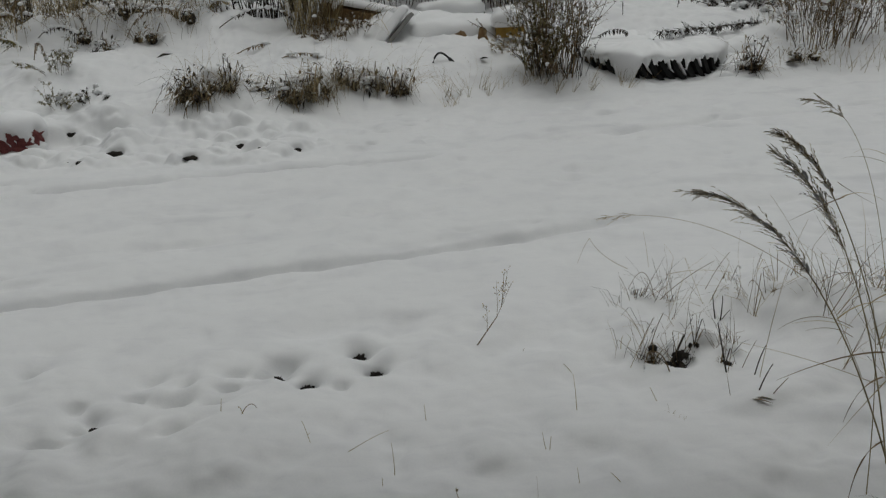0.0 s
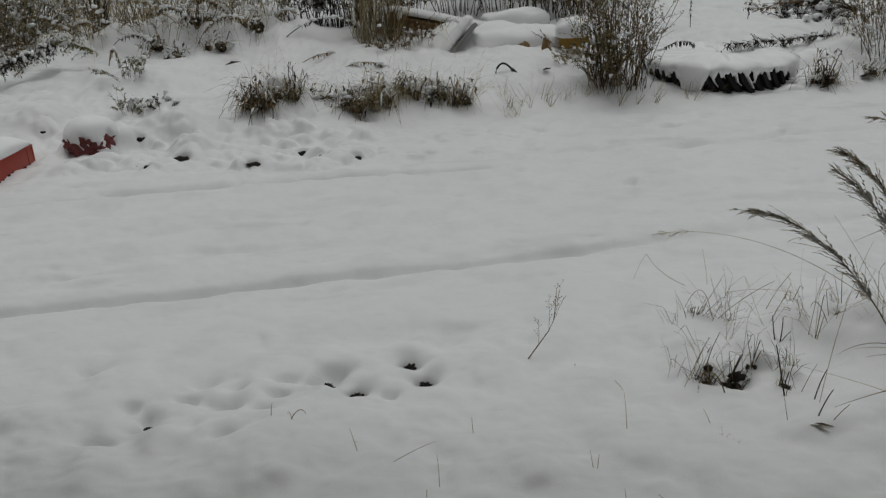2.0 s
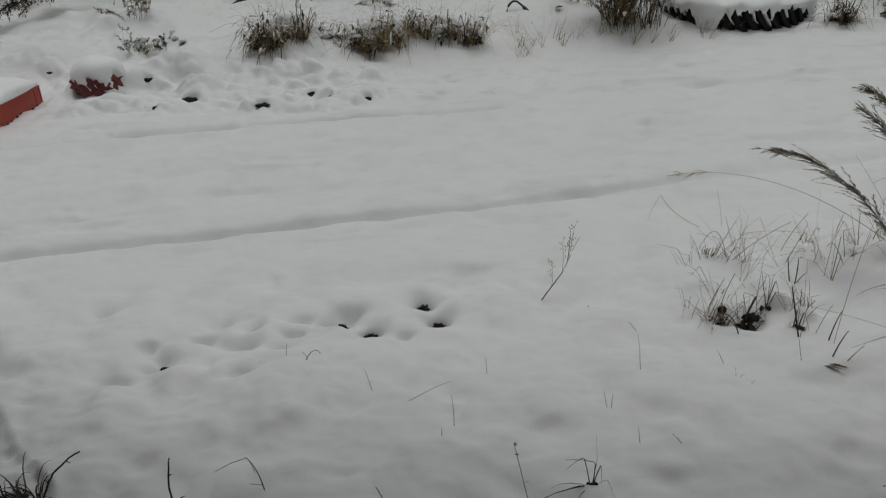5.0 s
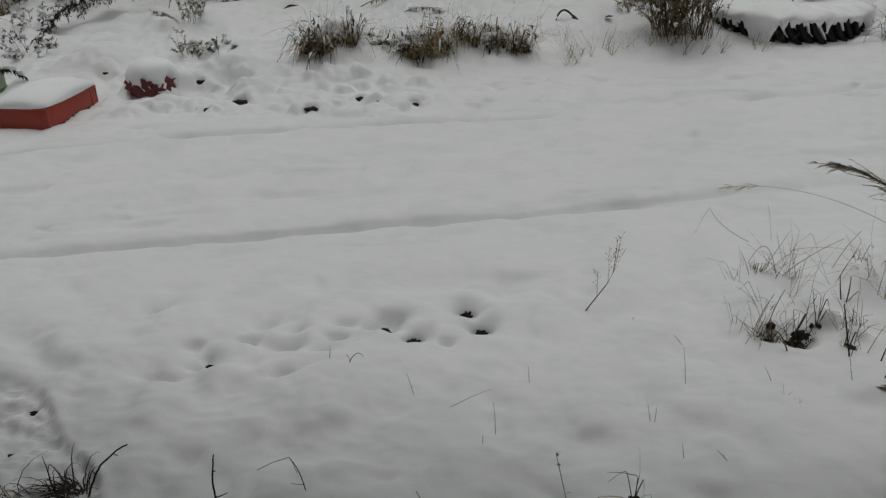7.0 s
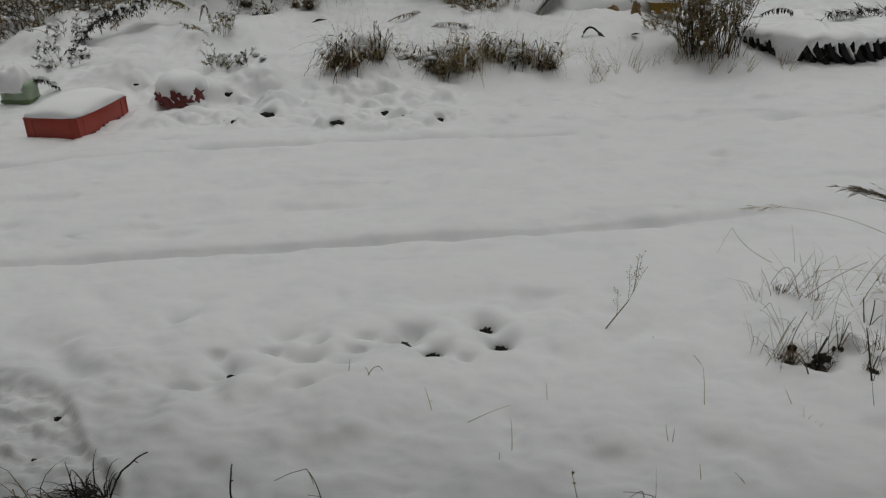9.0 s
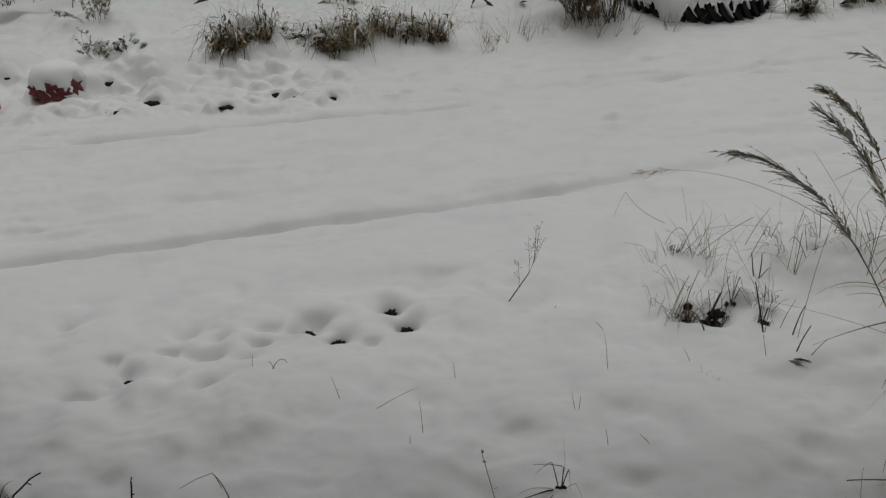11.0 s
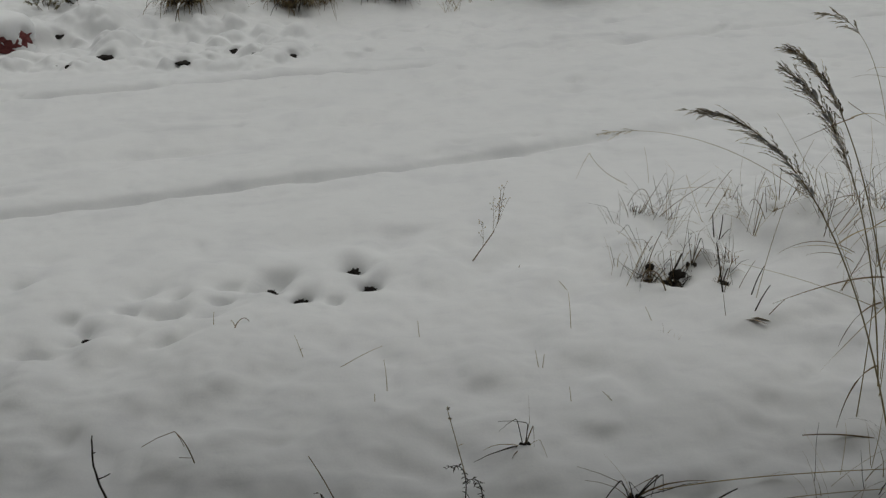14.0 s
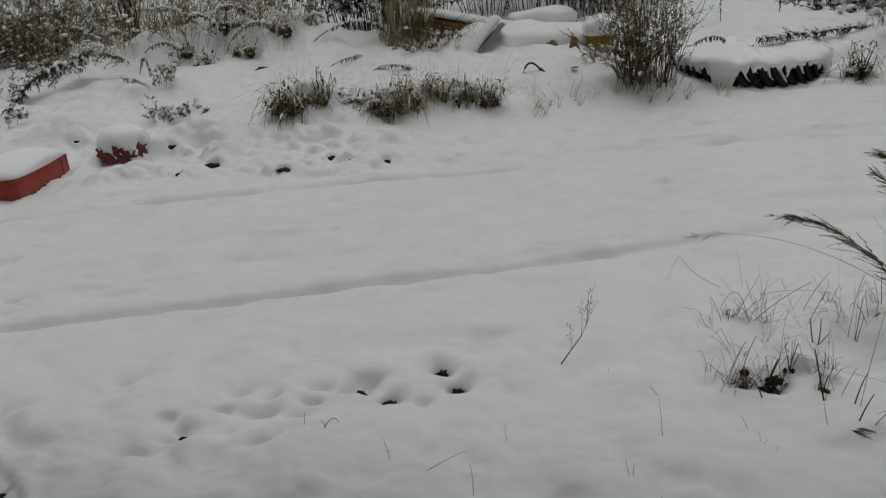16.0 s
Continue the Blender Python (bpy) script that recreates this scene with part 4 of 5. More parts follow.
sedge_clump(2.60, 7.10, 0.22, 0.27, 110, "dark brown withered leaves standing in a clump", (0.2, 0.4, 0.4), 14, 4)
sedge_clump(3.10, 7.28, 0.34, 0.18, 46, "pale withered leaves poking out of the snow bank", (0.75, 0.2, 0.05), 10, 4)


def arching_weed(x, y, turn, long, rise, label, mat=DARK, leaf=0.045, snow=0.4):
    """A bent stem with leaves hanging from it and snow along its back."""
    ob = thing("arching_weed", (x, y, height(x, y) - 0.02), turn, label, "weed", "bent weeds")
    g, lv, s = Geo(), Geo(), Geo()
    pts = bend(Vector((0, 0, 0)), Vector((0.5, 0, rise)), long, 1.5, 12, 0.04)
    g.tube(pts, 0.0045, 0.0015, 4)
    for i in range(3, 12):
        for _ in range(6):
            p = pts[i].lerp(pts[i + 1 if i < 12 else 12], rnd.random())
            lv.leaf(p, Vector((rnd.gauss(0, 0.35), rnd.gauss(0, 0.55), -1 + rnd.gauss(0, 0.4))), leaf * rnd.uniform(0.5, 1.3), leaf * 0.28)
        if rnd.random() < snow:
            w = rnd.uniform(0.012, 0.024)
            s.blob(pts[i] + Vector((0, 0, w * 0.5)), (w * 2, w * 1.1, w * 0.8), 0.4, 2, 1, i)
    part("stem", g, mat, ob)
    tagged(part("leaf_mass", lv, mat, ob), kind="stuff")
    if s.v:
        tagged(part("snow_dusting", s, SNOW_CAP, ob, "snow along the stem"), kind="stuff")
    return ob


arching_weed(-1.85, 7.65, 5, 0.62, 0.30, "bent dry weed with leaves hanging over snow", BROWN)
arching_weed(-1.45, 7.25, 8, 0.55, 0.28, "bent dry weed with leaves hanging over snow", BROWN, 0.035, 0.7)
arching_weed(-3.95, 8.1, -53, 1.0, 0.5, "bent brown weed drooping over the snow bank", BROWN)
arching_weed(-3.52, 7.4, -52, 0.75, 0.5, "bent brown weed drooping over the snow bank", BROWN, 0.035, 0.6)
sedge_clump(-4.20, 6.52, 0.26, 0.07, 44, "brown leaves poking out of a snow drift", (0.4, 0.5, 0.1), 6, 4)
sedge_clump(-4.28, 6.22, 0.20, 0.07, 26, "dark leaves poking out of a snow drift", (0.2, 0.4, 0.4), 6, 3)
for k in range(9):
    px = -4.3 + 0.28 * k
    arching_weed(px, rnd.uniform(8.0, 8.7), rnd.choice((rnd.uniform(-70, 10), rnd.uniform(170, 250))), rnd.uniform(0.4, 0.8), rnd.uniform(0.35, 0.9), "bent weed laden with snow before the thicket", rnd.choice((DARK, BROWN, OLIVE, TAN)), 0.045, 0.85)
arching_weed(1.25, 7.6, 20, 0.5, 0.6, "thin dark weed arching over snow", DARK)
arching_weed(1.75, 8.3, 80, 0.6, 1.2, "thin dark weed standing in snow", DARK, 0.03)
arching_weed(2.35, 8.6, 60, 0.35, 1.2, "thin dark weed standing in snow", DARK, 0.03)


def low_weed(x, y, tall, wide, n, label, mat=OLIVE, snow=14):
    ob = bush("low_weed", x, y, n, tall, wide, BROWN, mat, label, 16, 0.022, snow, 4, 0.45, 0.8, 0.0022, "snowy weeds", 0.022)
    ob["category"] = "weed"
    return ob


low_weed(-3.08, 6.90, 0.28, 0.22, 16, "small snow-covered weed with pale withered leaves", OLIVE, 30)
low_weed(-2.90, 6.33, 0.22, 0.14, 14, "small snow-covered weed with pale withered leaves", OLIVE, 30)
low_weed(-2.72, 6.46, 0.14, 0.18, 8, "small dark weed tips poking out of snow", DARK)
low_weed(-3.3, 8.2, 0.5, 0.6, 24, "snow-laden brown weed on the bank", BROWN, 50)
low_weed(-4.25, 6.35, 0.26, 0.3, 12, "crossed dark weed stalks half under snow", DARK, 20)
low_weed(-4.55, 6.9, 0.24, 0.4, 12, "snow-laden brown weed on the bank", BROWN, 26)
low_weed(-0.98, 7.8, 0.30, 0.30, 22, "curled brown dock leaves at the foot of tan reeds", BROWN, 10)
low_weed(-0.74, 8.05, 0.20, 0.22, 12, "curled brown leaves beside a timber beam", BROWN, 10)
low_weed(0.62, 7.6, 0.26, 0.30, 16, "curled pale leaves under a yellow plank", STRAW, 16)

# the thicket behind
for px, py, n, tall in ((-2.02, 8.72, 20, 1.0), (-1.68, 8.75, 34, 1.15), (-1.36, 8.75, 36, 1.2), (-1.05, 8.9, 30, 1.2), (-1.5, 9.3, 16, 1.3)):
    bush("dark_thicket", px, py, n, tall, 0.42, DARK, DARK, "thicket of dark upright stalks standing in snow", 13, 0.046, 40, 6, 0.14, 0.1, 0.005, blob=0.034)
for px, py, n in ((-1.27, 8.08, 130), (-1.10, 8.2, 130)):
    grass_tuft("reed_clump", px, py, n, 0.95, 0.28, TAN, "tall clump of tan dry reeds", 8, 0.25, 0.0042, 20, group="tall reeds", fan=0.45)
for px, py, n, tall in ((-0.45, 9.3, 26, 0.9), (0.0, 9.3, 30, 0.95), (0.45, 9.25, 30, 0.9), (0.85, 9.1, 26, 0.9), (0.62, 8.75, 20, 0.75)):
    bush("dry_bush", px, py, n, tall, 0.5, DARK, BROWN, "dark dry bush with clots of snow behind the timber", 12, 0.042, 70, 6, 0.2, 0.15, 0.0045, blob=0.034)
for px, py, n, tall in ((-2.42, 8.66, 16, 0.8), (-3.0, 9.2, 12, 0.7), (-3.6, 9.5, 14, 0.8), (-2.7, 9.8, 24, 1.0)):
    bush("dry_bush", px, py, n, tall, 0.6, BROWN, TAN, "brown dry bush with snow caught in its twigs", 10, 0.045, 90, 6, 0.3, 0.25, 0.0045, blob=0.026)
for px, py, n, tall in ((-4.0, 8.5, 8, 1.3), (-4.1, 8.6, 8, 1.2)):
    bush("dark_stalks", px, py, n, tall, 0.12, DARK, DARK, "few dark upright stalks in the verge", 10, 0.03, 4, 6, 0.08, 0.05, 0.007)
for px, py, n in ((-4.5, 8.8, 110), (-3.7, 8.7, 60), (-5.0, 8.3, 110), (-3.9, 9.4, 110), (-4.7, 9.6, 110), (-3.2, 9.9, 110)):
    grass_tuft("tall_grass", px, py, n, 0.85, 0.7, TAN, "tall tangled tan grass weighed down by snow", 12, 1.3, 0.0036, 40, group="tall grass of the verge")
for px, py, n, tall in ((-5.08, 7.8, 42, 0.7), (-5.3, 7.4, 39, 0.75), (-5.5, 8.0, 41, 0.9), (-4.88, 8.3, 34, 0.8), (-6.1, 7.6, 40, 0.9), (-5.8, 8.8, 41, 1.1), (-5.1, 9.0, 40, 1.1), (-6.2, 6.8, 36, 0.7)):
    bush("snowy_brush", px, py, n, tall, 0.75, DARK, (BROWN, OLIVE, TAN)[n % 3], "dense brown brushwood plastered with snow", 11, 0.036, 130, 8, 0.9, 1.5, 0.0042, blob=0.022)
for px, py, n, tall in ((3.30, 7.55, 34, 0.8), (3.6, 7.8, 36, 1.0), (4.2, 8.0, 30, 1.1), (4.6, 7.7, 30, 1.1), (4.0, 8.7, 30, 1.2), (4.8, 8.6, 30, 1.3)):
    bush("dry_bush", px, py, n, tall, 0.5, BROWN, BROWN, "brown dry bush with snow caught in its twigs", 8, 0.028, 40, 5, 0.25, 0.2, 0.004, blob=0.028)
for px, py, n, tall in ((3.1, 7.25, 22, 0.3), (3.5, 7.2, 30, 0.35), (3.9, 7.3, 30, 0.35), (3.3, 7.7, 30, 0.4), (3.05, 7.9, 26, 0.35)):
    grass_tuft("grass_tuft", px, py, n, tall, 0.4, STRAW, "thin pale dry grass growing out of the snow", 0, 0.9, 0.0018)

for px, py, n in ((-4.6, 8.0, 60), (-4.0, 8.2, 60), (-3.5, 8.35, 60), (-3.05, 8.3, 24), (-2.6, 8.35, 24), (-2.2, 8.5, 36), (-5.1, 7.6, 50), (-0.75, 8.35, 40)):
    grass_tuft("bowed_grass", px, py, n, 0.55, 0.45, TAN, "long tan grass bowed over the snow bank", 6, 2.4, 0.003, 14, (0.1, -0.9), group="tall grass of the verge", wobble=0.12)


def fallen_branch(a, b, label, thick=0.012, twigs=60, mat=DARK, snow=26, reach=0.16, sag=0.6, lift=0.05, bow=0.07, leafy=7):
    a, b = (Vector(p if len(p) == 3 else (*p, height(*p) + lift)) for p in (a, b))
    ob = thing("fallen_branch", a, 0, label, "branch", "fallen branches")
    g, lv, s = Geo(), Geo(), Geo()
    d = b - a
    pts = [d * u + Vector((rnd.gauss(0, 0.012), rnd.gauss(0, 0.012), bow * math.sin(u * math.pi))) for u in np.linspace(0, 1, 12)]
    g.tube(pts, thick * 0.4, thick, 5)
    for i in range(twigs):
        k = rnd.randrange(0, 11)
        p = pts[k].lerp(pts[k + 1], rnd.random())
        tw = bend(p, -d.normalized() * 0.7 + Vector((rnd.gauss(0, 0.5), rnd.gauss(0, 0.5), rnd.gauss(0.0, 0.4))), reach * rnd.uniform(0.5, 1.5), sag, 4, 0.08)
        g.tube(tw, thick * 0.25, thick * 0.08, 3)
        for _ in range(leafy):
            c = rnd.randrange(0, 4)
            lv.leaf(tw[c].lerp(tw[c + 1], rnd.random()), Vector((rnd.gauss(0, 0.6), rnd.gauss(0, 0.6), -0.6)), rnd.uniform(0.02, 0.05), 0.012)
        if rnd.random() < snow / twigs:
            s.clot(tw[1], tw[3], rnd.uniform(0.008, 0.02))
    tagged(part("twig_mass", g, mat, ob), kind="stuff")
    tagged(part("leaf_mass", lv, mat, ob), kind="stuff")
    tagged(part("snow_dusting", s, SNOW_CAP, ob, "snow along the branch"), kind="stuff")
    return ob


fallen_branch((-4.40, 6.80, 0.22), (-3.98, 7.45, 0.50), "dark fallen branch with drooping leaves on the snow bank", 0.014, 150, DARK, 70, 0.11, 0.6, 0.04, 0.1)
fallen_branch((-4.05, 7.45, 0.50), (-3.72, 7.6, 0.42), "snow-covered branch with olive leaves lying on the bank", 0.010, 60, OLIVE, 40, 0.14)
fallen_branch((1.93, 7.50, 0.315), (2.54, 7.74, 0.30), "flattened dark branch under snow", 0.013, 110, DARK, 44, 0.07, 0.25, 0.0, 0.01, 2)
fallen_branch((2.42, 7.72, 0.31), (3.15, 8.02, 0.29), "flattened dark branch under snow", 0.013, 90, DARK, 40, 0.06, 0.25, 0.0, 0.01, 2)
fallen_branch((2.9, 9.3), (3.5, 8.95), "heap of dark branches capped with snow", 0.03, 60, DARK, 40, 0.2, 0.4, leafy=3)
fallen_branch((2.5, 9.0), (3.3, 9.2), "heap of dark branches capped with snow", 0.012, 40, BROWN, 20, 0.2, 0.2)
bush("dry_bush", 3.62, 8.55, 34, 0.7, 0.5, BROWN, BROWN, "brown dry bush with snow caught in its twigs", 10, 0.034, 30, 5, 0.35, 0.3, 0.004)
bush("branch_heap", 3.12, 9.02, 46, 0.32, 0.5, DARK, DARK, "heap of dark branches capped with snow", 5, 0.04, 60, 5, 1.2, 0.8, 0.008, blob=0.05)
# more of the thicket, farther back
backs = [o for o in list(scene.objects) if o.parent is None and o.name.split(".")[0] in ("dark_thicket", "dry_bush", "tall_grass", "snowy_brush")]
for i in range(34):
    px = rnd.uniform(-9.5, -2.8) if i < 14 else rnd.uniform(-0.7, 1.3) if i < 26 else rnd.uniform(3.8, 8)
    py = (rnd.uniform(9.5, 11.5) if 14 <= i < 26 else rnd.uniform(10.6, 14.0)) + 0.12 * abs(px)
    kind = rnd.choice(backs)
    z = rnd.uniform(0.9, 1.35)
    copy_thing(kind, pose(px, py, height(px, py) - 0.03, 0, 0, rnd.uniform(0, 360)) @ Matrix.Diagonal((z, z, z, 1)))
for i, (px, py, r) in enumerate(DARK_SPOTS):
    g = Geo()
    g.blob((0, 0, 0), (r * 1.35, r * 0.7, r * 0.6), 0.5, 1.6, 3, i)
    ob = part("soil_patch", g, SOIL)
    ob.location = (px, py + r * 0.3, height(px, py + r * 0.2) + r * 0.25)
    tagged(ob, "dark wet soil in a crevice between lumps of snow", "soil", "holes in the snow")


# ---- the near side of the track ----
def rim(x, y, r=0.2):
    """Mean height of the snow round a spot."""
    return sum(height(x + r * math.cos(k), y + r * math.sin(k)) for k in range(12)) / 12


for (px, py), lift in zip(PRINTS, (0.0, 0.010, 0.020, -0.004)):
    g = Geo()
    g.blob((0, 0, 0), (0.021, 0.014, 0.016), 0.9, 3.2, 4, px * 7)
    ob = part("soil_patch", g, SOIL)
    ob.location = (px, py + 0.012, rim(px, py) - 0.056 + lift)
    tagged(ob, "dark wet soil at the bottom of a paw print", "soil", "holes in the snow")
soil_patch(-1.679, 2.035, 0.014)
soil_patch(-1.195, 2.325, 0.016, 0.1)
soil_patch(-0.82, 2.395, 0.014, 0.1)
soil_patch(-0.79, 2.49, 0.014, 0.1)
soil_patch(0.80, 2.575, 0.034, 0.25, wide=0.95)
soil_patch(0.795, 2.56, 0.022, 0.5, wide=1.0)
soil_patch(0.705, 2.60, 0.026, 0.2, wide=0.7)
soil_patch(0.83, 2.86, 0.016)


def blade(name, parent, start, knee, end, mat, width, flat=0.22, steps=10):
    """A grass blade that swings from start over knee to end, broadest in its lower half."""
    a, c, e = Vector(start), Vector(knee), Vector(end)
    c = c * 2 - (a + e) * 0.5
    pts = [a * ((1 - u) ** 2) + c * (2 * u * (1 - u)) + e * (u * u) for u in np.linspace(0, 1, steps)]
    g = Geo()
    g.tube(pts, width, width * 0.12, 4, flat)
    return part(name, g, mat, parent)


def plume_grass(x, y, tip, bow, plume, label, head=PLUME, thick=0.0024, blades=(), frost=0.0, dense=5, tuft=0.072, stem_mat=TAN):
    """A tall feather grass: a bowed stem, a loose nodding plume of slender side branches with spikelets, and long leaves.
    blades: start, knee and end as (x, z) in the plane of the plant; frost: how many of the side branches carry snow."""
    base = Vector((x, y, height(x, y) - 0.02))
    ob = thing("feather_grass", base, 0, label, "grass", "tall feather grass")
    top = Vector(tip) - base
    ctrl = Vector((top.x * bow[0], top.y * bow[0], top.z * bow[1]))
    pts = [ctrl * (2 * u * (1 - u)) + top * (u * u) for u in np.linspace(0, 1, 33)]
    g = Geo()
    g.tube(pts, thick, thick * 0.3, 5)
    part("stem", g, stem_mat, ob)
    if plume:
        g, dark, s = Geo(), Geo(), Geo()
        run = 0.0
        for i in range(31, -1, -1):
            step = (pts[i + 1] - pts[i]).length
            run += step
            if run > plume:
                break
            d = (pts[i + 1] - pts[i]).normalized()
            share = run / plume
            body = 0.10 + 0.9 * float(smooth(0.0, 0.45, share)) * (1.1 - 0.35 * share)
            side = d.cross(Vector((0, 1, 0))).normalized()
            for k in range(dense if share > 0.12 else 1):
                p = pts[i].lerp(pts[i + 1], rnd.random())
                way = d + side * rnd.gauss(0, 0.17) + Vector((0, rnd.gauss(0, 0.25), rnd.gauss(-0.05, 0.06)))
                tw = bend(p, way, tuft * body * rnd.uniform(0.45, 1.25) + 0.008, 0.25, 6, 0.04)
                (dark if k % 5 == 4 else g).tube(tw, 0.0006, 0.0003, 3)
                for q in tw[1:]:
                    w = (tw[-1] - tw[0]).normalized() + Vector((rnd.gauss(0, 0.16), rnd.gauss(0, 0.16), rnd.gauss(0, 0.16)))
                    (dark if k % 5 == 4 else g).leaf(q, w, rnd.uniform(0.012, 0.020), 0.0046)
                # snow lies thickest in the lower half of the plume
                if rnd.random() < frost * (0.25 + share):
                    s.clot(tw[0], tw[3], rnd.uniform(0.003, 0.006))
        part("plume", g, head, ob, "loose straw-coloured plume", False)
        if dark.v:
            part("plume", dark, BROWN, ob, "brown spikelets of the plume", False)
        if s.v:
            tagged(part("snow_dusting", s, SNOW_CAP, ob, "small clots of snow"), kind="stuff")
    for k, (a, c, e) in enumerate(blades):
        blade("leaf", ob, *(Vector((q[0] - x, (k % 3 - 1) * 0.02, q[1] - base.z)) for q in (a, c, e)), TAN if k % 2 else BROWN, 0.0042)
    return ob


plume_grass(1.17, 1.78, (0.53, 1.78, 0.924), (0.50, 0.99), 0.42, "tall straw-coloured feather grass nodding over snow", thick=0.0025, frost=0.2,
            blades=(((0.95, 0.57), (0.855, 0.602), (0.772, 0.571)), ((0.955, 0.555), (0.89, 0.578), (0.811, 0.574)), ((0.975, 0.52), (0.92, 0.546), (0.858, 0.542)), ((1.06, 0.42), (0.995, 0.32), (0.937, 0.222)), ((1.09, 0.22), (1.043, 0.15), (1.028, 0.003)), ((0.93, 0.57), (1.0, 0.612), (1.09, 0.60)), ((0.86, 0.67), (0.80, 0.735), (0.775, 0.70))))
plume_grass(1.27, 1.97, (0.781, 1.95, 1.003), (0.56, 0.94), 0.30, "tall feather grass with snow in its plume", frost=0.15, tuft=0.065,
            blades=(((0.955, 0.87), (1.0, 0.84), (1.07, 0.80)), ((1.15, 0.55), (1.08, 0.50), (1.03, 0.40))))
plume_grass(1.22, 1.95, (0.784, 1.95, 0.956), (0.41, 0.84), 0.40, "tall feather grass with snow in its plume", frost=0.2, tuft=0.085,
            blades=(((0.965, 0.838), (0.905, 0.813), (0.838, 0.78)), ((0.97, 0.83), (1.03, 0.838), (1.10, 0.80)), ((1.06, 0.60), (1.0, 0.61), (0.93, 0.56))))
plume_grass(1.25, 2.0, (0.875, 2.0, 1.064), (0.40, 1.02), 0.13, "tall thin grass with a small nodding head", dense=2, tuft=0.04, thick=0.0012,
            blades=(((1.20, 0.84), (1.06, 0.914), (0.966, 0.919)), ((1.15, 0.88), (1.06, 0.932), (1.007, 0.926))))
plume_grass(1.33, 2.82, (0.574, 2.9, 0.428), (0.52, 1.2), 0.13, "thin arching grass stem with a small feathery tip", thick=0.0013, dense=2, tuft=0.05)
plume_grass(1.2, 1.65, (1.0, 1.72, 0.55), (0.4, 0.9), 0.0, "bare dry reed stem beside feather grass", thick=0.0016, blades=(((1.10, 0.42), (1.06, 0.47), (1.0, 0.40)), ((1.14, 0.30), (1.19, 0.38), (1.26, 0.40))))
plume_grass(1.10, 1.82, (1.04, 1.9, 0.62), (0.4, 0.9), 0.0, "bare dry reed stem beside feather grass", thick=0.0016, blades=(((1.07, 0.40), (1.02, 0.36), (0.99, 0.27)), ((1.06, 0.5), (1.12, 0.54), (1.18, 0.5))))
plume_grass(1.36, 2.4, (0.976, 2.4, 0.675), (0.5, 0.62), 0.0, "thin bare straw leaning over a snow mound", thick=0.0012)
plume_grass(1.02, 2.42, (1.10, 2.4, 0.59), (0.3, 0.7), 0.0, "thin bare straw leaning over a snow mound", thick=0.0011)
plume_grass(1.42, 2.35, (0.871, 2.35, 0.207), (0.45, 0.62), 0.0, "long thin straw lying aslant over snow", thick=0.0013)
ob = thing("dry_stalk", (0.90, 1.9, height(0.90, 1.9)), 0, "dark twisted grass blade hanging over snow", "stalk", "single stalks")
blade("leaf", ob, (0.22, 0.0, 0.42), (0.10, 0.0, 0.405), (-0.054, 0.0, 0.346), BROWN, 0.006)
blade("stem", ob, (0.30, 0.0, -0.03), (0.27, 0.0, 0.22), (0.22, 0.0, 0.42), TAN, 0.0018, 1.0)
for px, py, n, tall in ((1.25, 2.75, 9, 0.30), (1.5, 2.9, 12, 0.34), (1.35, 2.45, 8, 0.32), (1.6, 2.4, 10, 0.36), (1.45, 2.6, 8, 0.4)):
    grass_tuft("grass_tuft", px, py, n, tall, 0.34, TAN, "thin dry grass beside the tall feather grass", 0, 1.2, 0.0013, 7, fan=1.2, kink=True, dark_mat=BROWN)

# the dry clump round a bare hole
grass_tuft("dark_stubble", 0.70, 2.60, 26, 0.085, 0.07, BROWN, "dark wet grass stubble in a bare hole", 0, 0.8, 0.0022, 20, wobble=0.2, dark_width=1.5)
grass_tuft("dark_stubble", 0.945, 2.54, 14, 0.05, 0.04, BROWN, "dark wet grass stubble poking out of snow", 0, 1.4, 0.0022, 12, wobble=0.2, dark_width=1.5)
grass_tuft("dark_stubble", 0.897, 2.83, 12, 0.04, 0.05, DARK, "dark wet grass stubble poking out of snow", 0, 1.4, 0.0022, 10, wobble=0.2, dark_width=1.5)
grass_tuft("dark_stubble", 0.746, 3.10, 14, 0.09, 0.04, BROWN, "tangled brown grass foot in snow", 0, 1.6, 0.0018, 8, wobble=0.25, kink=True)
grass_tuft("dark_stubble", 0.82, 2.61, 22, 0.07, 0.08, DARK, "dark wet grass stubble in a bare hole", 0, 1.0, 0.0022, 20, wobble=0.2, dark_width=1.5)
grass_tuft("dry_clump", 0.75, 2.64, 18, 0.19, 0.26, BROWN, "sparse dry grass clump round a bare hole in snow", 2, 1.6, 0.0012, 14, flat=0.6, fan=1.5, kink=True)
grass_tuft("dry_clump", 0.76, 3.0, 22, 0.24, 0.26, BROWN, "sparse dry grass with bent thin stalks", 0, 1.4, 0.0012, 8, flat=0.6, fan=2.0, kink=True)
grass_tuft("dry_clump", 1.0, 3.0, 26, 0.26, 0.40, TAN, "sparse dry grass with bent thin stalks", 0, 1.4, 0.0010, 10, flat=0.6, fan=2.0, kink=True, dark_mat=BROWN)
grass_tuft("dry_clump", 0.95, 2.66, 18, 0.17, 0.2, BROWN, "few thin brown stalks in snow", 1, 1.2, 0.0013, 6, flat=0.6, fan=1.2, kink=True)
grass_tuft("dry_clump", 0.66, 2.62, 8, 0.17, 0.14, TAN, "few thin brown stalks in snow", 0, 1.2, 0.0011, 4, flat=0.6, fan=1.6, kink=True, dark_mat=BROWN)


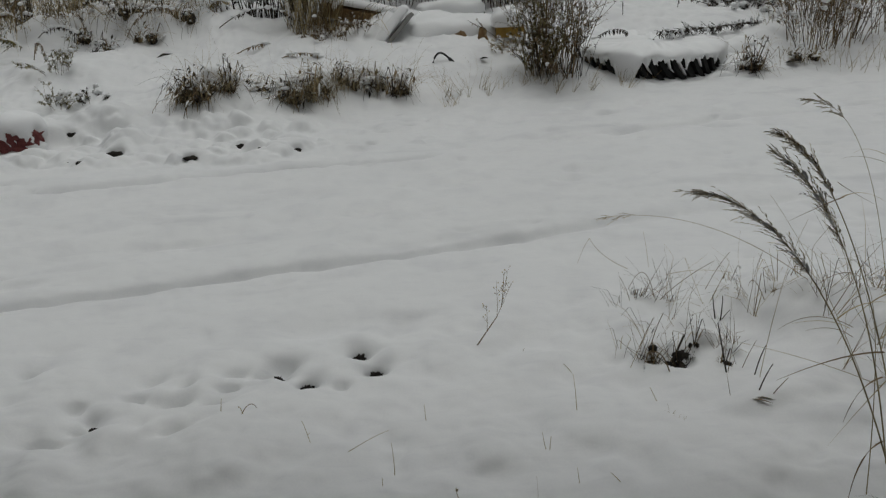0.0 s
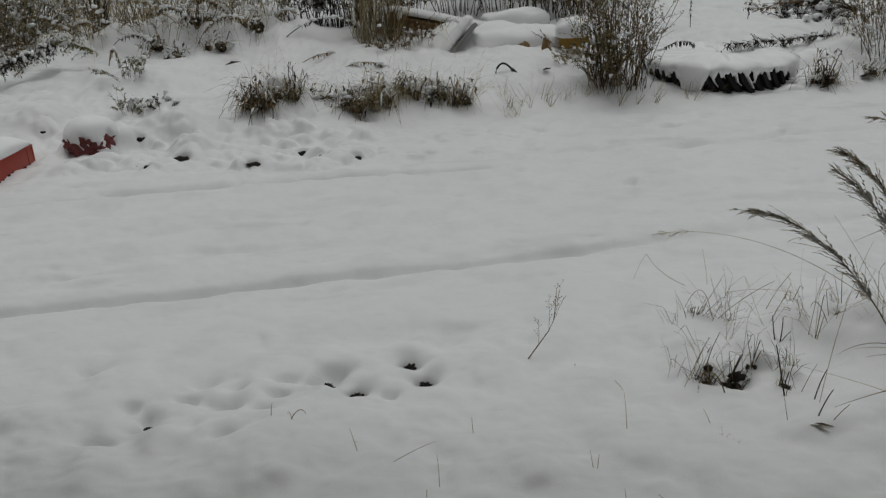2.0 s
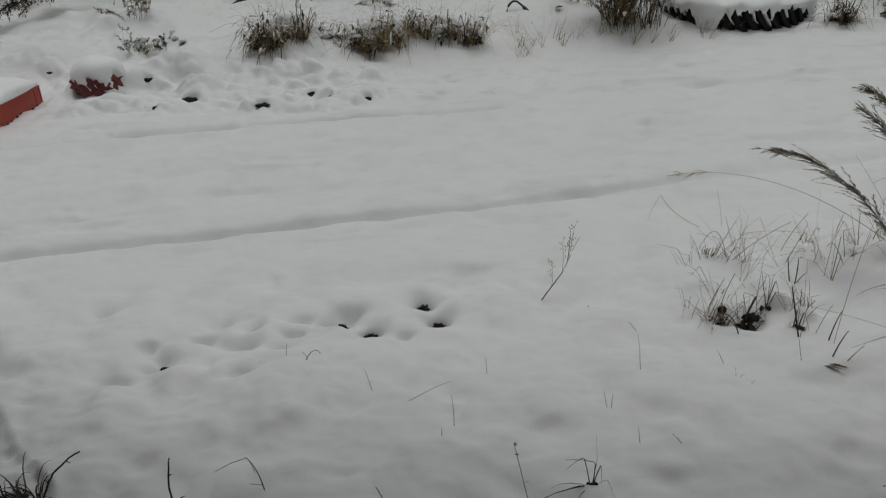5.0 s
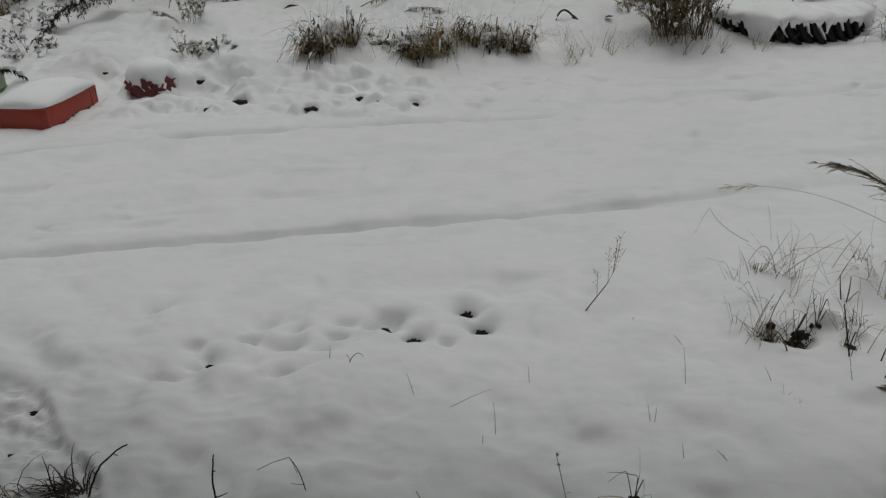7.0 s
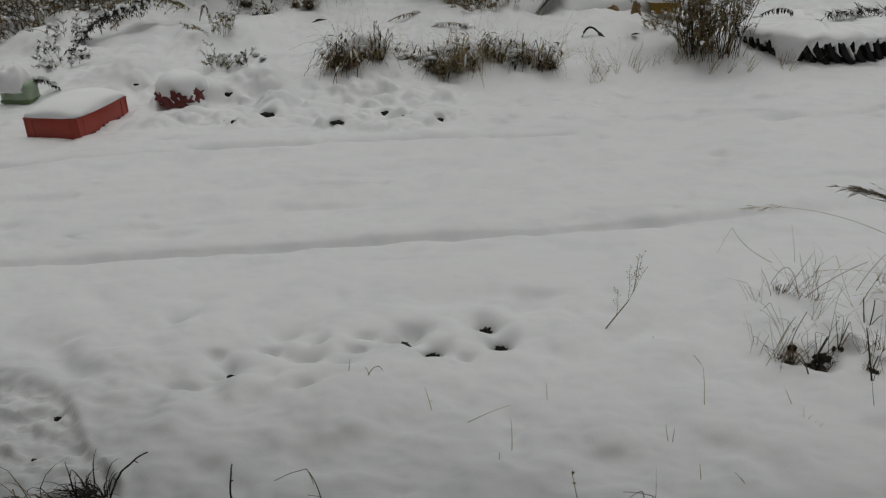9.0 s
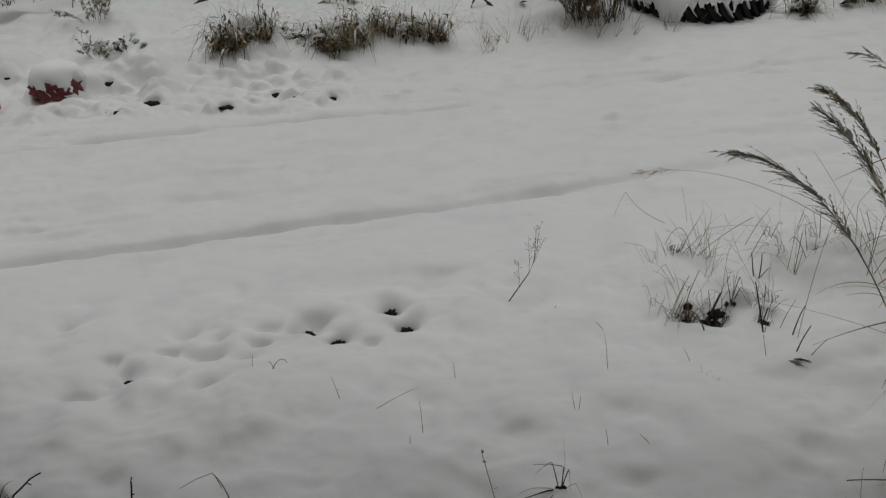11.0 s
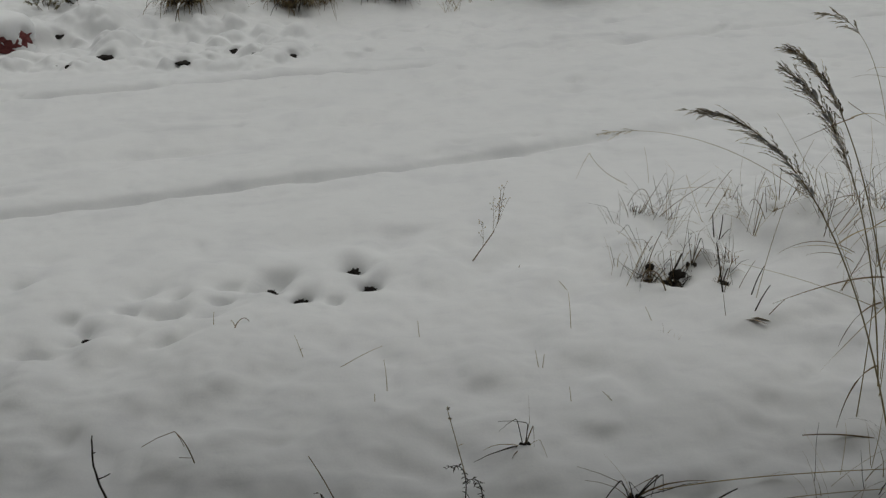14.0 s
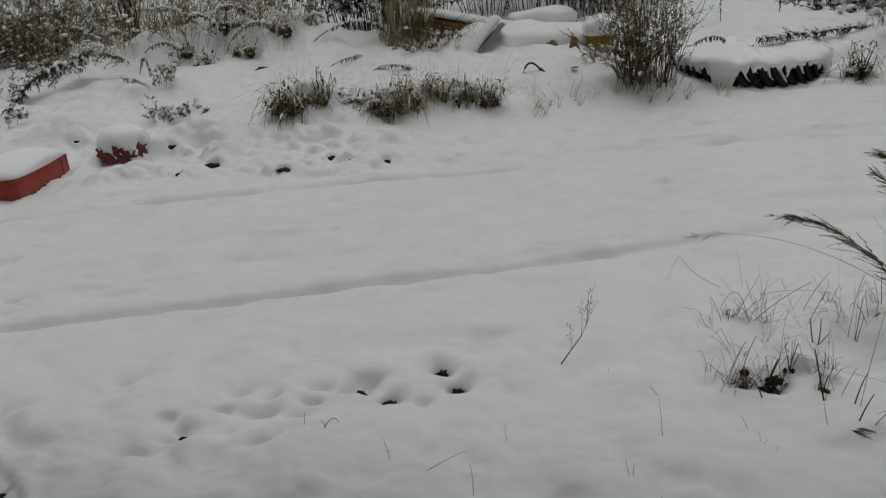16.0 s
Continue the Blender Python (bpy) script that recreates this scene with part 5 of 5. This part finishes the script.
def straw(x, y, long, turn, rise, droop, label="thin dry straw sticking out of snow", mat=TAN, r=0.0014, steps=5, fork=0):
    """A single stalk. turn: the way it leans, degrees from +x; rise: how steeply."""
    ob = thing("dry_stalk", (x, y, height(x, y) - 0.008), 0, label, "stalk", "single stalks")
    g = Geo()
    pts = bend(Vector((0, 0, 0)), turned(radians(turn), 1.0, rise), long, droop, steps, 0.03)
    g.tube(pts, r, r * 0.5, 4)
    stem = part("stem", g, mat, ob)
    for k in range(fork):
        g = Geo()
        i = rnd.randrange(1, steps)
        g.tube(bend(pts[i], turned(rnd.uniform(0, math.tau), 1.0, rnd.uniform(0.2, 1)), long * rnd.uniform(0.1, 0.2), 0.4, 3, 0.05), r * 0.7, r * 0.35, 3)
        part("side_shoot", g, mat, stem)
    return ob


# the small upright sprig
def sprig(x, y):
    ob = thing("seed_sprig", (x, y, height(x, y) - 0.01), 0, "slender brown seed sprig standing alone in snow", "sprig")
    g = Geo()
    stem = [Vector(p) for p in ((0, 0, 0), (0.042, 0, 0.066), (0.080, 0, 0.125), (0.098, 0, 0.170), (0.104, 0, 0.225), (0.108, 0, 0.300))]
    g.tube(stem, 0.0024, 0.0008, 4)
    part("stem", g, BROWN, ob)
    g, lv = Geo(), Geo()
    shoots = [(stem[1], Vector((0.044, -0.01, 0.175))), (stem[2], Vector((0.082, 0.01, 0.27))), (stem[2].lerp(stem[3], 0.5), Vector((0.135, 0.0, 0.262))), (stem[3], Vector((0.122, 0.01, 0.305)))]
    for p, q in shoots:
        g.tube([p, p.lerp(q, 0.3) + Vector((0.003, 0, 0.004)), p.lerp(q, 0.7), q], 0.0010, 0.0005, 3)
    for p, q in shoots + [(stem[3], stem[5])]:
        for k in range(7):
            r = p.lerp(q, rnd.uniform(0.3, 1.0))
            tw = bend(r, Vector((rnd.gauss(0, 0.7), rnd.gauss(0, 0.5), 1)), rnd.uniform(0.012, 0.03), 0.0, 3, 0.08)
            g.tube(tw, 0.0005, 0.0004, 3)
            lv.blob(tw[-1], (0.0022, 0.0022, 0.0028), 0.3, 2, 1, k)
    tagged(part("twig_mass", g, BROWN, ob), kind="stuff")
    tagged(part("seed_mass", lv, TAN, ob, "pale seed pods"), kind="stuff")
    return ob


sprig(0.082, 2.76)
for px, py, n, tall in ((1.30, 2.86, 12, 0.20), (1.46, 2.80, 14, 0.24), (1.62, 2.70, 14, 0.26), (1.18, 2.93, 6, 0.14)):
    grass_tuft("dry_clump", px, py, n, tall, 0.26, TAN, "tangled dry grass bowed over a snow mound", 2, 1.8, 0.0016, 10, (-0.4, -0.3), fan=1.4, kink=True, dark_mat=BROWN)
straw(0.05, 2.69, 0.07, 170, 0.1, 0.2, mat=BROWN)
straw(0.25, 2.69, 0.02, 60, 1, 0.2, mat=BROWN)
straw(0.42, 2.52, 0.17, 120, 0.9, 2.0, "bent thin straw arching over snow", TAN, 0.0013, 7)
straw(0.385, 2.27, 0.13, 92, 1.2, 0.5)
straw(0.265, 2.10, 0.06, 110, 1.6, 0.2)
straw(0.275, 2.10, 0.05, 70, 2.0, 0.2)
straw(-0.455, 2.16, 0.10, 115, 0.8, 0.6, fork=1)
straw(-0.36, 2.10, 0.17, 25, 0.35, 0.3)
straw(-0.19, 2.0, 0.10, 95, 1.6, 0.1)
straw(-0.10, 2.27, 0.06, 100, 1.6, 0.1)
straw(-0.77, 2.32, 0.05, 80, 2.0, 0.1)
straw(-0.70, 2.30, 0.10, 60, 1.6, 3.5, "curled grass blade over snow", BROWN, 0.0018, 8)
straw(-0.69, 2.30, 0.09, 120, 1.6, 3.8, "curled grass blade over snow", TAN, 0.0014, 8)
straw(0.46, 1.91, 0.05, 140, 0.8, 0.4, fork=1)
straw(0.34, 1.93, 0.05, 95, 1.8, 0.2)
straw(-0.22, 1.93, 0.03, 90, 1.0, 0.2, fork=2)
straw(0.66, 2.33, 0.06, 120, 1.2, 0.2)
grass_tuft("straw_tuft", 0.70, 2.235, 12, 0.045, 0.05, STRAW, "tiny tuft of dry straw on snow", 0, 0.8, 0.0012)


def leaf_litter(x, y, turn, long, label):
    g = Geo()
    for k in range(2):
        g.leaf(Vector((-long / 2 + 0.01 * k, 0.008 * k, 0)), turned(radians(turn + 9 * k), 1, 0.05), long, long * 0.17)
    ob = part("dead_leaf", g, BROWN)
    ob.location = (x, y, height(x, y) + 0.001)
    return tagged(ob, label, "leaf", "dead leaves")


leaf_litter(0.975, 2.278, -18, 0.07, "flat grey-green dead leaf lying on snow")

# grass tufts at the near edge
grass_tuft("near_tuft", -1.345, 1.66, 90, 0.16, 0.10, DARK, "dark wet grass tuft at the edge of trodden snow", 0, 3.0, 0.0026, 30, (-1.6, -0.2), wobble=0.1)
grass_tuft("near_tuft", -1.46, 1.60, 24, 0.26, 0.12, BROWN, "flattened dark grass over trodden snow", 0, 3.2, 0.0020, 20, (-2.4, -0.2), wobble=0.1)
soil_patch(0.19, 1.74, 0.012)
soil_patch(0.45, 1.55, 0.02)
soil_patch(-1.33, 1.68, 0.02)
for px, py, r in ((-1.60, 1.84, 0.014), (-1.64, 1.835, 0.010), (-1.85, 1.78, 0.012), (-1.66, 1.60, 0.014), (-1.80, 1.62, 0.012), (-1.52, 1.58, 0.013), (-1.90, 1.66, 0.012), (-1.58, 1.66, 0.010), (-1.78, 1.905, 0.010), (-1.55, 1.70, 0.012), (-1.72, 1.68, 0.014)):
    soil_patch(px, py, r)


def bowed(x, y, ctrl, tip, label, mat, r, shoots=(), zigzag=0.0, name="dry_stalk"):
    """A stalk bowed from its foot by ctrl to tip (sideways, up), with side shoots at shares of its length."""
    ob = thing(name, (x, y, height(x, y) - 0.008), 0, label, "stalk", "single stalks")
    c, t = Vector((ctrl[0], 0.01, ctrl[1])), Vector((tip[0], 0.0, tip[1]))
    pts = [c * (2 * u * (1 - u)) + t * (u * u) + Vector((rnd.gauss(0, zigzag), 0, rnd.gauss(0, zigzag))) * (0.1 < u < 0.98) for u in np.linspace(0, 1, 13)]
    g = Geo()
    g.tube(pts, r, r * 0.6, 5)
    stem = part("stem", g, mat, ob)
    for share, dx, dz in shoots:
        p = pts[round(share * 12)]
        g = Geo()
        g.tube([p, p + Vector((dx * 0.5, 0, dz * 0.4)), p + Vector((dx, 0, dz))], r * 0.6, r * 0.4, 4)
        part("side_shoot", g, mat, stem)
    return ob


# the stalks of the dry clump
bowed(0.698, 2.615, (0.002, 0.081), (0.039, 0.185), "brown grass stalk standing by a bare hole", BROWN, 0.0018)
bowed(0.659, 2.627, (0.021, 0.074), (0.050, 0.133), "thin brown grass stalk in snow", BROWN, 0.0013)
bowed(0.610, 2.536, (0.053, 0.145), (0.059, 0.158), "thin pale straw leaning over snow", TAN, 0.0011)
bowed(0.762, 3.205, (-0.089, 0.007), (-0.187, -0.091), "brown straw leaning out of a dry clump", BROWN, 0.0016)
bowed(0.824, 3.068, (-0.046, 0.215), (-0.110, 0.047), "thin straw bent over at its top", BROWN, 0.0014)
bowed(0.883, 3.286, (0.161, 0.047), (0.332, 0.007), "pale straw lying level over snow", TAN, 0.0010)
bowed(0.835, 3.047, (0.088, 0.096), (0.208, 0.169), "slanting brown stalk with a thin seed head", BROWN, 0.0015)
bowed(1.050, 3.143, (0.040, 0.098), (0.088, 0.173), "thin brown stalk leaning out of a dry clump", BROWN, 0.0013)
bowed(1.056, 3.048, (0.022, 0.043), (0.047, 0.107), "thin brown stalk leaning out of a dry clump", BROWN, 0.0012)
bowed(0.995, 2.824, (-0.009, 0.054), (-0.019, 0.108), "stiff broken dark stalk standing in snow", DARK, 0.0026)
bowed(1.008, 2.811, (0.009, 0.061), (0.001, 0.112), "stiff broken dark stalk standing in snow", DARK, 0.0026)
bowed(1.010, 2.812, (0.015, 0.025), (0.033, 0.051), "short dark side stalk in snow", DARK, 0.0018)
bowed(0.934, 2.488, (-0.030, 0.140), (-0.048, 0.203), "stiff broken dark stalk standing in snow", DARK, 0.0030)
bowed(0.937, 2.487, (0.008, 0.105), (0.010, 0.137), "thin brown stalk beside a dark one", BROWN, 0.0012)
bowed(1.011, 2.441, (0.014, 0.072), (0.027, 0.120), "stiff broken dark stalk standing in snow", DARK, 0.0024)
bowed(0.978, 2.313, (0.019, 0.059), (0.035, 0.104), "stiff broken dark stalk standing in snow", DARK, 0.0024)
bowed(1.014, 2.293, (0.025, 0.031), (0.046, 0.066), "short brown stalk leaning out of snow", BROWN, 0.0016)
bowed(0.891, 2.317, (-0.009, 0.046), (-0.020, 0.090), "thin brown straw in snow", BROWN, 0.0010)
bowed(0.990, 2.505, (0.025, 0.072), (0.041, 0.116), "thin brown straw in snow", BROWN, 0.0011)
bowed(1.082, 2.875, (0.018, 0.030), (0.014, 0.079), "thin brown straw in snow", BROWN, 0.0012)
bowed(1.177, 2.828, (-0.054, 0.132), (-0.070, 0.069), "thin straw bent over at its top", BROWN, 0.0014)
bowed(0.794, 3.380, (-0.136, 0.057), (-0.187, 0.160), "thin straw bent over at its top", TAN, 0.0013, ((1.0, -0.05, -0.12),))
bowed(0.873, 3.383, (-0.004, 0.068), (-0.033, 0.177), "hair-thin upright grass stem", TAN, 0.0008)
bowed(0.689, 2.617, (-0.028, 0.149), (-0.110, 0.186), "hair-thin arching grass stem", TAN, 0.0009)
bowed(0.715, 3.031, (-0.003, 0.041), (-0.045, 0.113), "thin brown stalk in snow", BROWN, 0.0012)
bowed(0.740, 2.493, (-0.032, 0.108), (-0.083, 0.081), "broad brown leaf hanging over a bare hole", BROWN, 0.0026)
# bent twigs and straws at the near edge
bowed(-0.833, 1.549, (-0.05, 0.13), (-0.010, 0.263), "dark bent twig rising from snow", DARK, 0.0034, ((0.5, 0.035, 0.018), (0.8, 0.008, 0.004), (0.97, 0.004, 0.012)), 0.0012)
bowed(-1.28, 1.646, (0.05, 0.14), (0.155, 0.198), "dark bent twig rising beside a grass tuft", DARK, 0.0034, ((0.75, 0.012, -0.006), (0.35, -0.008, 0.012)), 0.0022)
bowed(-0.681, 1.711, (-0.012, 0.075), (-0.034, 0.118), "thin bent stalk folded over snow", BROWN, 0.0018, ((1.0, -0.095, -0.05), (0.15, -0.035, 0.002), (0.95, 0.012, -0.045)))
bowed(-0.295, 1.577, (-0.027, 0.08), (-0.054, 0.16), "straight dark straw leaning out of snow", BROWN, 0.0018)
bowed(0.606, 1.531, (0.04, 0.035), (0.076, 0.07), "short dark stalk leaning out of snow", DARK, 0.0026)
bowed(0.484, 1.587, (0.25, 0.05), (0.72, 0.06), "long thin grass stalk lying over snow", TAN, 0.0016, name="lying_stalk")
bowed(0.70, 1.53, (0.2, 0.04), (0.55, 0.05), "long thin grass stalk lying over snow", STRAW, 0.0014, name="lying_stalk")
bowed(1.16, 1.74, (-0.12, 0.03), (-0.24, 0.03), "dark stalk lying just above snow", BROWN, 0.0026, name="lying_stalk")


arching_weed(-3.92, 5.76, 183, 0.24, 0.8, "dark bent weed beside a green canister", DARK, 0.045, 0.3)


def folded_tuft(x, y, label, blades, core=0.02, size=1.0, broad=1.0):
    """A small tuft whose blades rise to a sharp knee and fall back to the snow. blades: knee, end, material and half width."""
    ob = thing("near_tuft", (x, y, height(x, y) - 0.01), 0, label, "grass", "grass tufts")
    g = Geo()
    for k in range(5):
        g.blob((rnd.gauss(0, core * 0.5), rnd.gauss(0, core * 0.4), 0.008), (core * 0.5, core * 0.45, core * 0.6), 0.8, 2.4, 2, k + x)
    tagged(part("leaf_mass", g, DARK, ob, "blackened wet leaves"), kind="stuff")
    for knee, end, mat, r in blades:
        foot, knee, end = Vector((rnd.gauss(0, core * 0.4), rnd.gauss(0, core * 0.3), 0)), Vector(knee) * size + Vector((0, 0, 0.012)), Vector(end) * size + Vector((0, 0, 0.012))
        g = Geo()
        g.tube([foot, foot.lerp(knee, 0.5) + Vector((0, 0, 0.004)), foot.lerp(knee, 0.93), knee.lerp(end, 0.07), knee.lerp(end, 0.5) + Vector((0, 0, 0.004)), end], r * broad, r * 0.35, 4, 0.4)
        part("blade", g, mat, ob)
    return ob


folded_tuft(0.775, 2.575, "brown folded grass blades over a bare hole in snow", (
    ((-0.015, 0, 0.14), (0.03, 0, 0.12), BROWN, 0.0030), ((0.035, 0.02, 0.12), (0.045, 0, 0.01), DARK, 0.0026), ((-0.05, 0.02, 0.10), (-0.01, 0.02, 0.16), BROWN, 0.0020), ((-0.04, 0, 0.07), (-0.075, -0.01, 0.02), BROWN, 0.0036),
    ((-0.06, 0.03, 0.08), (-0.085, 0.02, 0.04), TAN, 0.0030), ((-0.075, 0.0, 0.05), (-0.06, -0.02, 0.0), DARK, 0.0040), ((0.0, 0.03, 0.09), (-0.03, 0.02, 0.05), DARK, 0.0030), ((0.05, 0.03, 0.06), (0.08, 0.02, 0.02), BROWN, 0.0022),
    ((0.02, 0.04, 0.11), (0.06, 0.05, 0.10), TAN, 0.0018), ((0.09, 0.05, 0.07), (0.13, 0.05, 0.10), BROWN, 0.0016), ((-0.03, 0.03, 0.12), (-0.06, 0.04, 0.17), BROWN, 0.0016), ((0.06, 0.08, 0.09), (0.03, 0.08, 0.13), DARK, 0.0024)), 0.03)
folded_tuft(0.945, 2.54, "dark withered leaves poking out of snow beside broken stalks", (
    ((-0.01, 0, 0.07), (-0.025, -0.02, 0.01), BROWN, 0.0036), ((0.012, 0, 0.06), (0.03, -0.02, 0.0), DARK, 0.0034), ((0.0, 0.01, 0.10), (0.02, 0, 0.13), BROWN, 0.0016), ((-0.03, 0, 0.09), (-0.045, 0, 0.15), BROWN, 0.0014), ((0.045, 0, 0.05), (0.08, 0, 0.03), TAN, 0.0016)), 0.016)
folded_tuft(0.86, 2.63, "dark folded leaves with snow between them", (
    ((-0.02, 0, 0.09), (-0.03, 0, 0.14), DARK, 0.0030), ((0.02, 0, 0.11), (0.035, -0.01, 0.05), DARK, 0.0028), ((0.0, 0, 0.12), (-0.045, 0, 0.15), BROWN, 0.0020), ((0.01, 0, 0.13), (0.06, 0, 0.17), BROWN, 0.0016), ((0.03, 0.01, 0.06), (0.06, 0, 0.03), BROWN, 0.0030), ((-0.01, 0, 0.06), (-0.04, -0.02, 0.02), TAN, 0.0026)), 0.016)
folded_tuft(0.70, 2.59, "dark withered leaves at the edge of a bare hole", (
    ((-0.01, 0, 0.05), (-0.03, -0.02, 0.01), BROWN, 0.0040), ((0.01, 0, 0.07), (0.03, 0, 0.05), DARK, 0.0036), ((0.0, 0, 0.09), (-0.015, 0, 0.06), BROWN, 0.0034), ((0.02, 0, 0.04), (0.03, -0.03, 0.0), TAN, 0.0030), ((-0.03, 0, 0.04), (-0.06, 0, 0.05), BROWN, 0.0014)), 0.022)
folded_tuft(0.19, 1.741, "small dark tuft of folded grass in snow", (
    ((-0.018, 0, 0.068), (-0.052, 0, 0.036), DARK, 0.0022), ((0.005, 0, 0.056), (-0.055, 0.01, 0.052), DARK, 0.0022), ((0.016, 0, 0.05), (0.018, -0.01, 0.0), BROWN, 0.0018),
    ((-0.045, -0.03, 0.014), (-0.105, -0.055, 0.006), DARK, 0.0022), ((-0.05, -0.01, 0.01), (-0.085, -0.02, 0.004), TAN, 0.0014), ((0.008, 0.0, 0.06), (0.004, 0, 0.125), BROWN, 0.0010),
    ((0.03, 0, 0.012), (0.045, -0.03, -0.02), TAN, 0.0010), ((-0.02, -0.03, 0.006), (-0.03, -0.045, 0.002), BROWN, 0.0016)), 0.012, 1.3, 1.7)
folded_tuft(0.444, 1.558, "dark tuft of folded grass weighed down by snow", (
    ((-0.03, 0, 0.04), (-0.115, 0.01, 0.075), BROWN, 0.0018), ((-0.04, 0, 0.028), (-0.10, 0, 0.048), BROWN, 0.0016), ((-0.03, 0, 0.048), (-0.07, -0.02, 0.0), DARK, 0.0026), ((-0.015, 0, 0.045), (0.015, -0.01, 0.004), DARK, 0.0024),
    ((0.04, 0, 0.062), (0.03, -0.01, 0.01), DARK, 0.0024), ((0.05, 0, 0.062), (0.052, -0.01, 0.02), DARK, 0.0024), ((0.045, 0, 0.058), (-0.01, 0, 0.02), BROWN, 0.0022), ((0.06, 0, 0.034), (0.135, 0, 0.040), BROWN, 0.0030),
    ((0.06, -0.01, 0.028), (0.12, 0, 0.036), DARK, 0.0018), ((-0.05, -0.02, 0.012), (-0.10, -0.04, -0.01), BROWN, 0.0026), ((-0.06, -0.02, 0.008), (-0.12, -0.04, -0.012), DARK, 0.0024), ((-0.02, 0.01, 0.04), (-0.06, 0.03, 0.085), TAN, 0.0010)), 0.014, 1.25, 1.6)


def frond(x, y, ctrl, tip, label, leaf=0.016):
    """A thin dark withered weed with small curled leaflets along it."""
    ob = thing("withered_frond", (x, y, height(x, y) - 0.01), 0, label, "weed", "withered fronds")
    g, lv = Geo(), Geo()
    c, t = Vector((ctrl[0], 0.01, ctrl[1])), Vector((tip[0], 0.0, tip[1]))
    pts = [c * (2 * u * (1 - u)) + t * (u * u) for u in np.linspace(0, 1, 15)]
    g.tube(pts, 0.0018, 0.0008, 4)
    part("stem", g, DARK, ob)
    for i in range(2, 15):
        for s in (-1, 1):
            if rnd.random() < 0.75:
                lv.leaf(pts[i], Vector((s * rnd.uniform(0.3, 1), rnd.gauss(0, 0.5), rnd.uniform(-0.9, 0.3))), leaf * rnd.uniform(0.5, 1.2), leaf * 0.4)
    tagged(part("leaf_mass", lv, DARK, ob), kind="stuff")
    return ob


CURLED = "curled dark withered weed in snow"
frond(0.02, 1.531, (0.03, 0.20), (-0.038, 0.160), CURLED)
frond(0.071, 1.531, (0.0, 0.15), (-0.042, 0.112), CURLED)
frond(-0.317, 1.53, (0.0, 0.05), (-0.006, 0.095), "dark withered frond sticking out of snow")
frond(-0.31, 1.53, (0.01, 0.09), (0.04, 0.05), "dark withered frond sticking out of snow")
frond(-0.322, 1.52, (-0.01, 0.08), (-0.025, 0.045), "dark withered frond sticking out of snow")


def dry_flower(x, y):
    ob = thing("dry_flower", (x, y, height(x, y) - 0.01), 0, "thin dry stalk with a faded flower head", "flower")
    g = Geo()
    pts = bend(Vector((0, 0, 0)), Vector((-0.2, 0.05, 1)), 0.222, -0.05, 8, 0.015)
    g.tube(pts, 0.0014, 0.0009, 4)
    part("stem", g, STRAW, ob)
    g = Geo()
    for _ in range(22):
        g.leaf(pts[-1 - rnd.randrange(2)], Vector((rnd.gauss(0, 0.4), rnd.gauss(0, 0.4), 0.9 + rnd.gauss(0, 0.3))), rnd.uniform(0.007, 0.013), 0.006)
    part("flower_head", g, STRAW, ob)
    g = Geo()
    g.leaf(pts[4], Vector((0.8, 0, 0.5)), 0.02, 0.005)
    part("leaf", g, STRAW, ob)
    return ob


dry_flower(0.033, 1.657)

# long stalks lying across the near right
for px, py, n in ((0.95, 1.50, 20), (1.1, 1.56, 22), (1.2, 1.66, 26)):
    grass_tuft("grass_tuft", px, py, n, 0.22, 0.2, TAN, "thin dry grass beside the tall feather grass", 0, 1.3, 0.0013, 6)
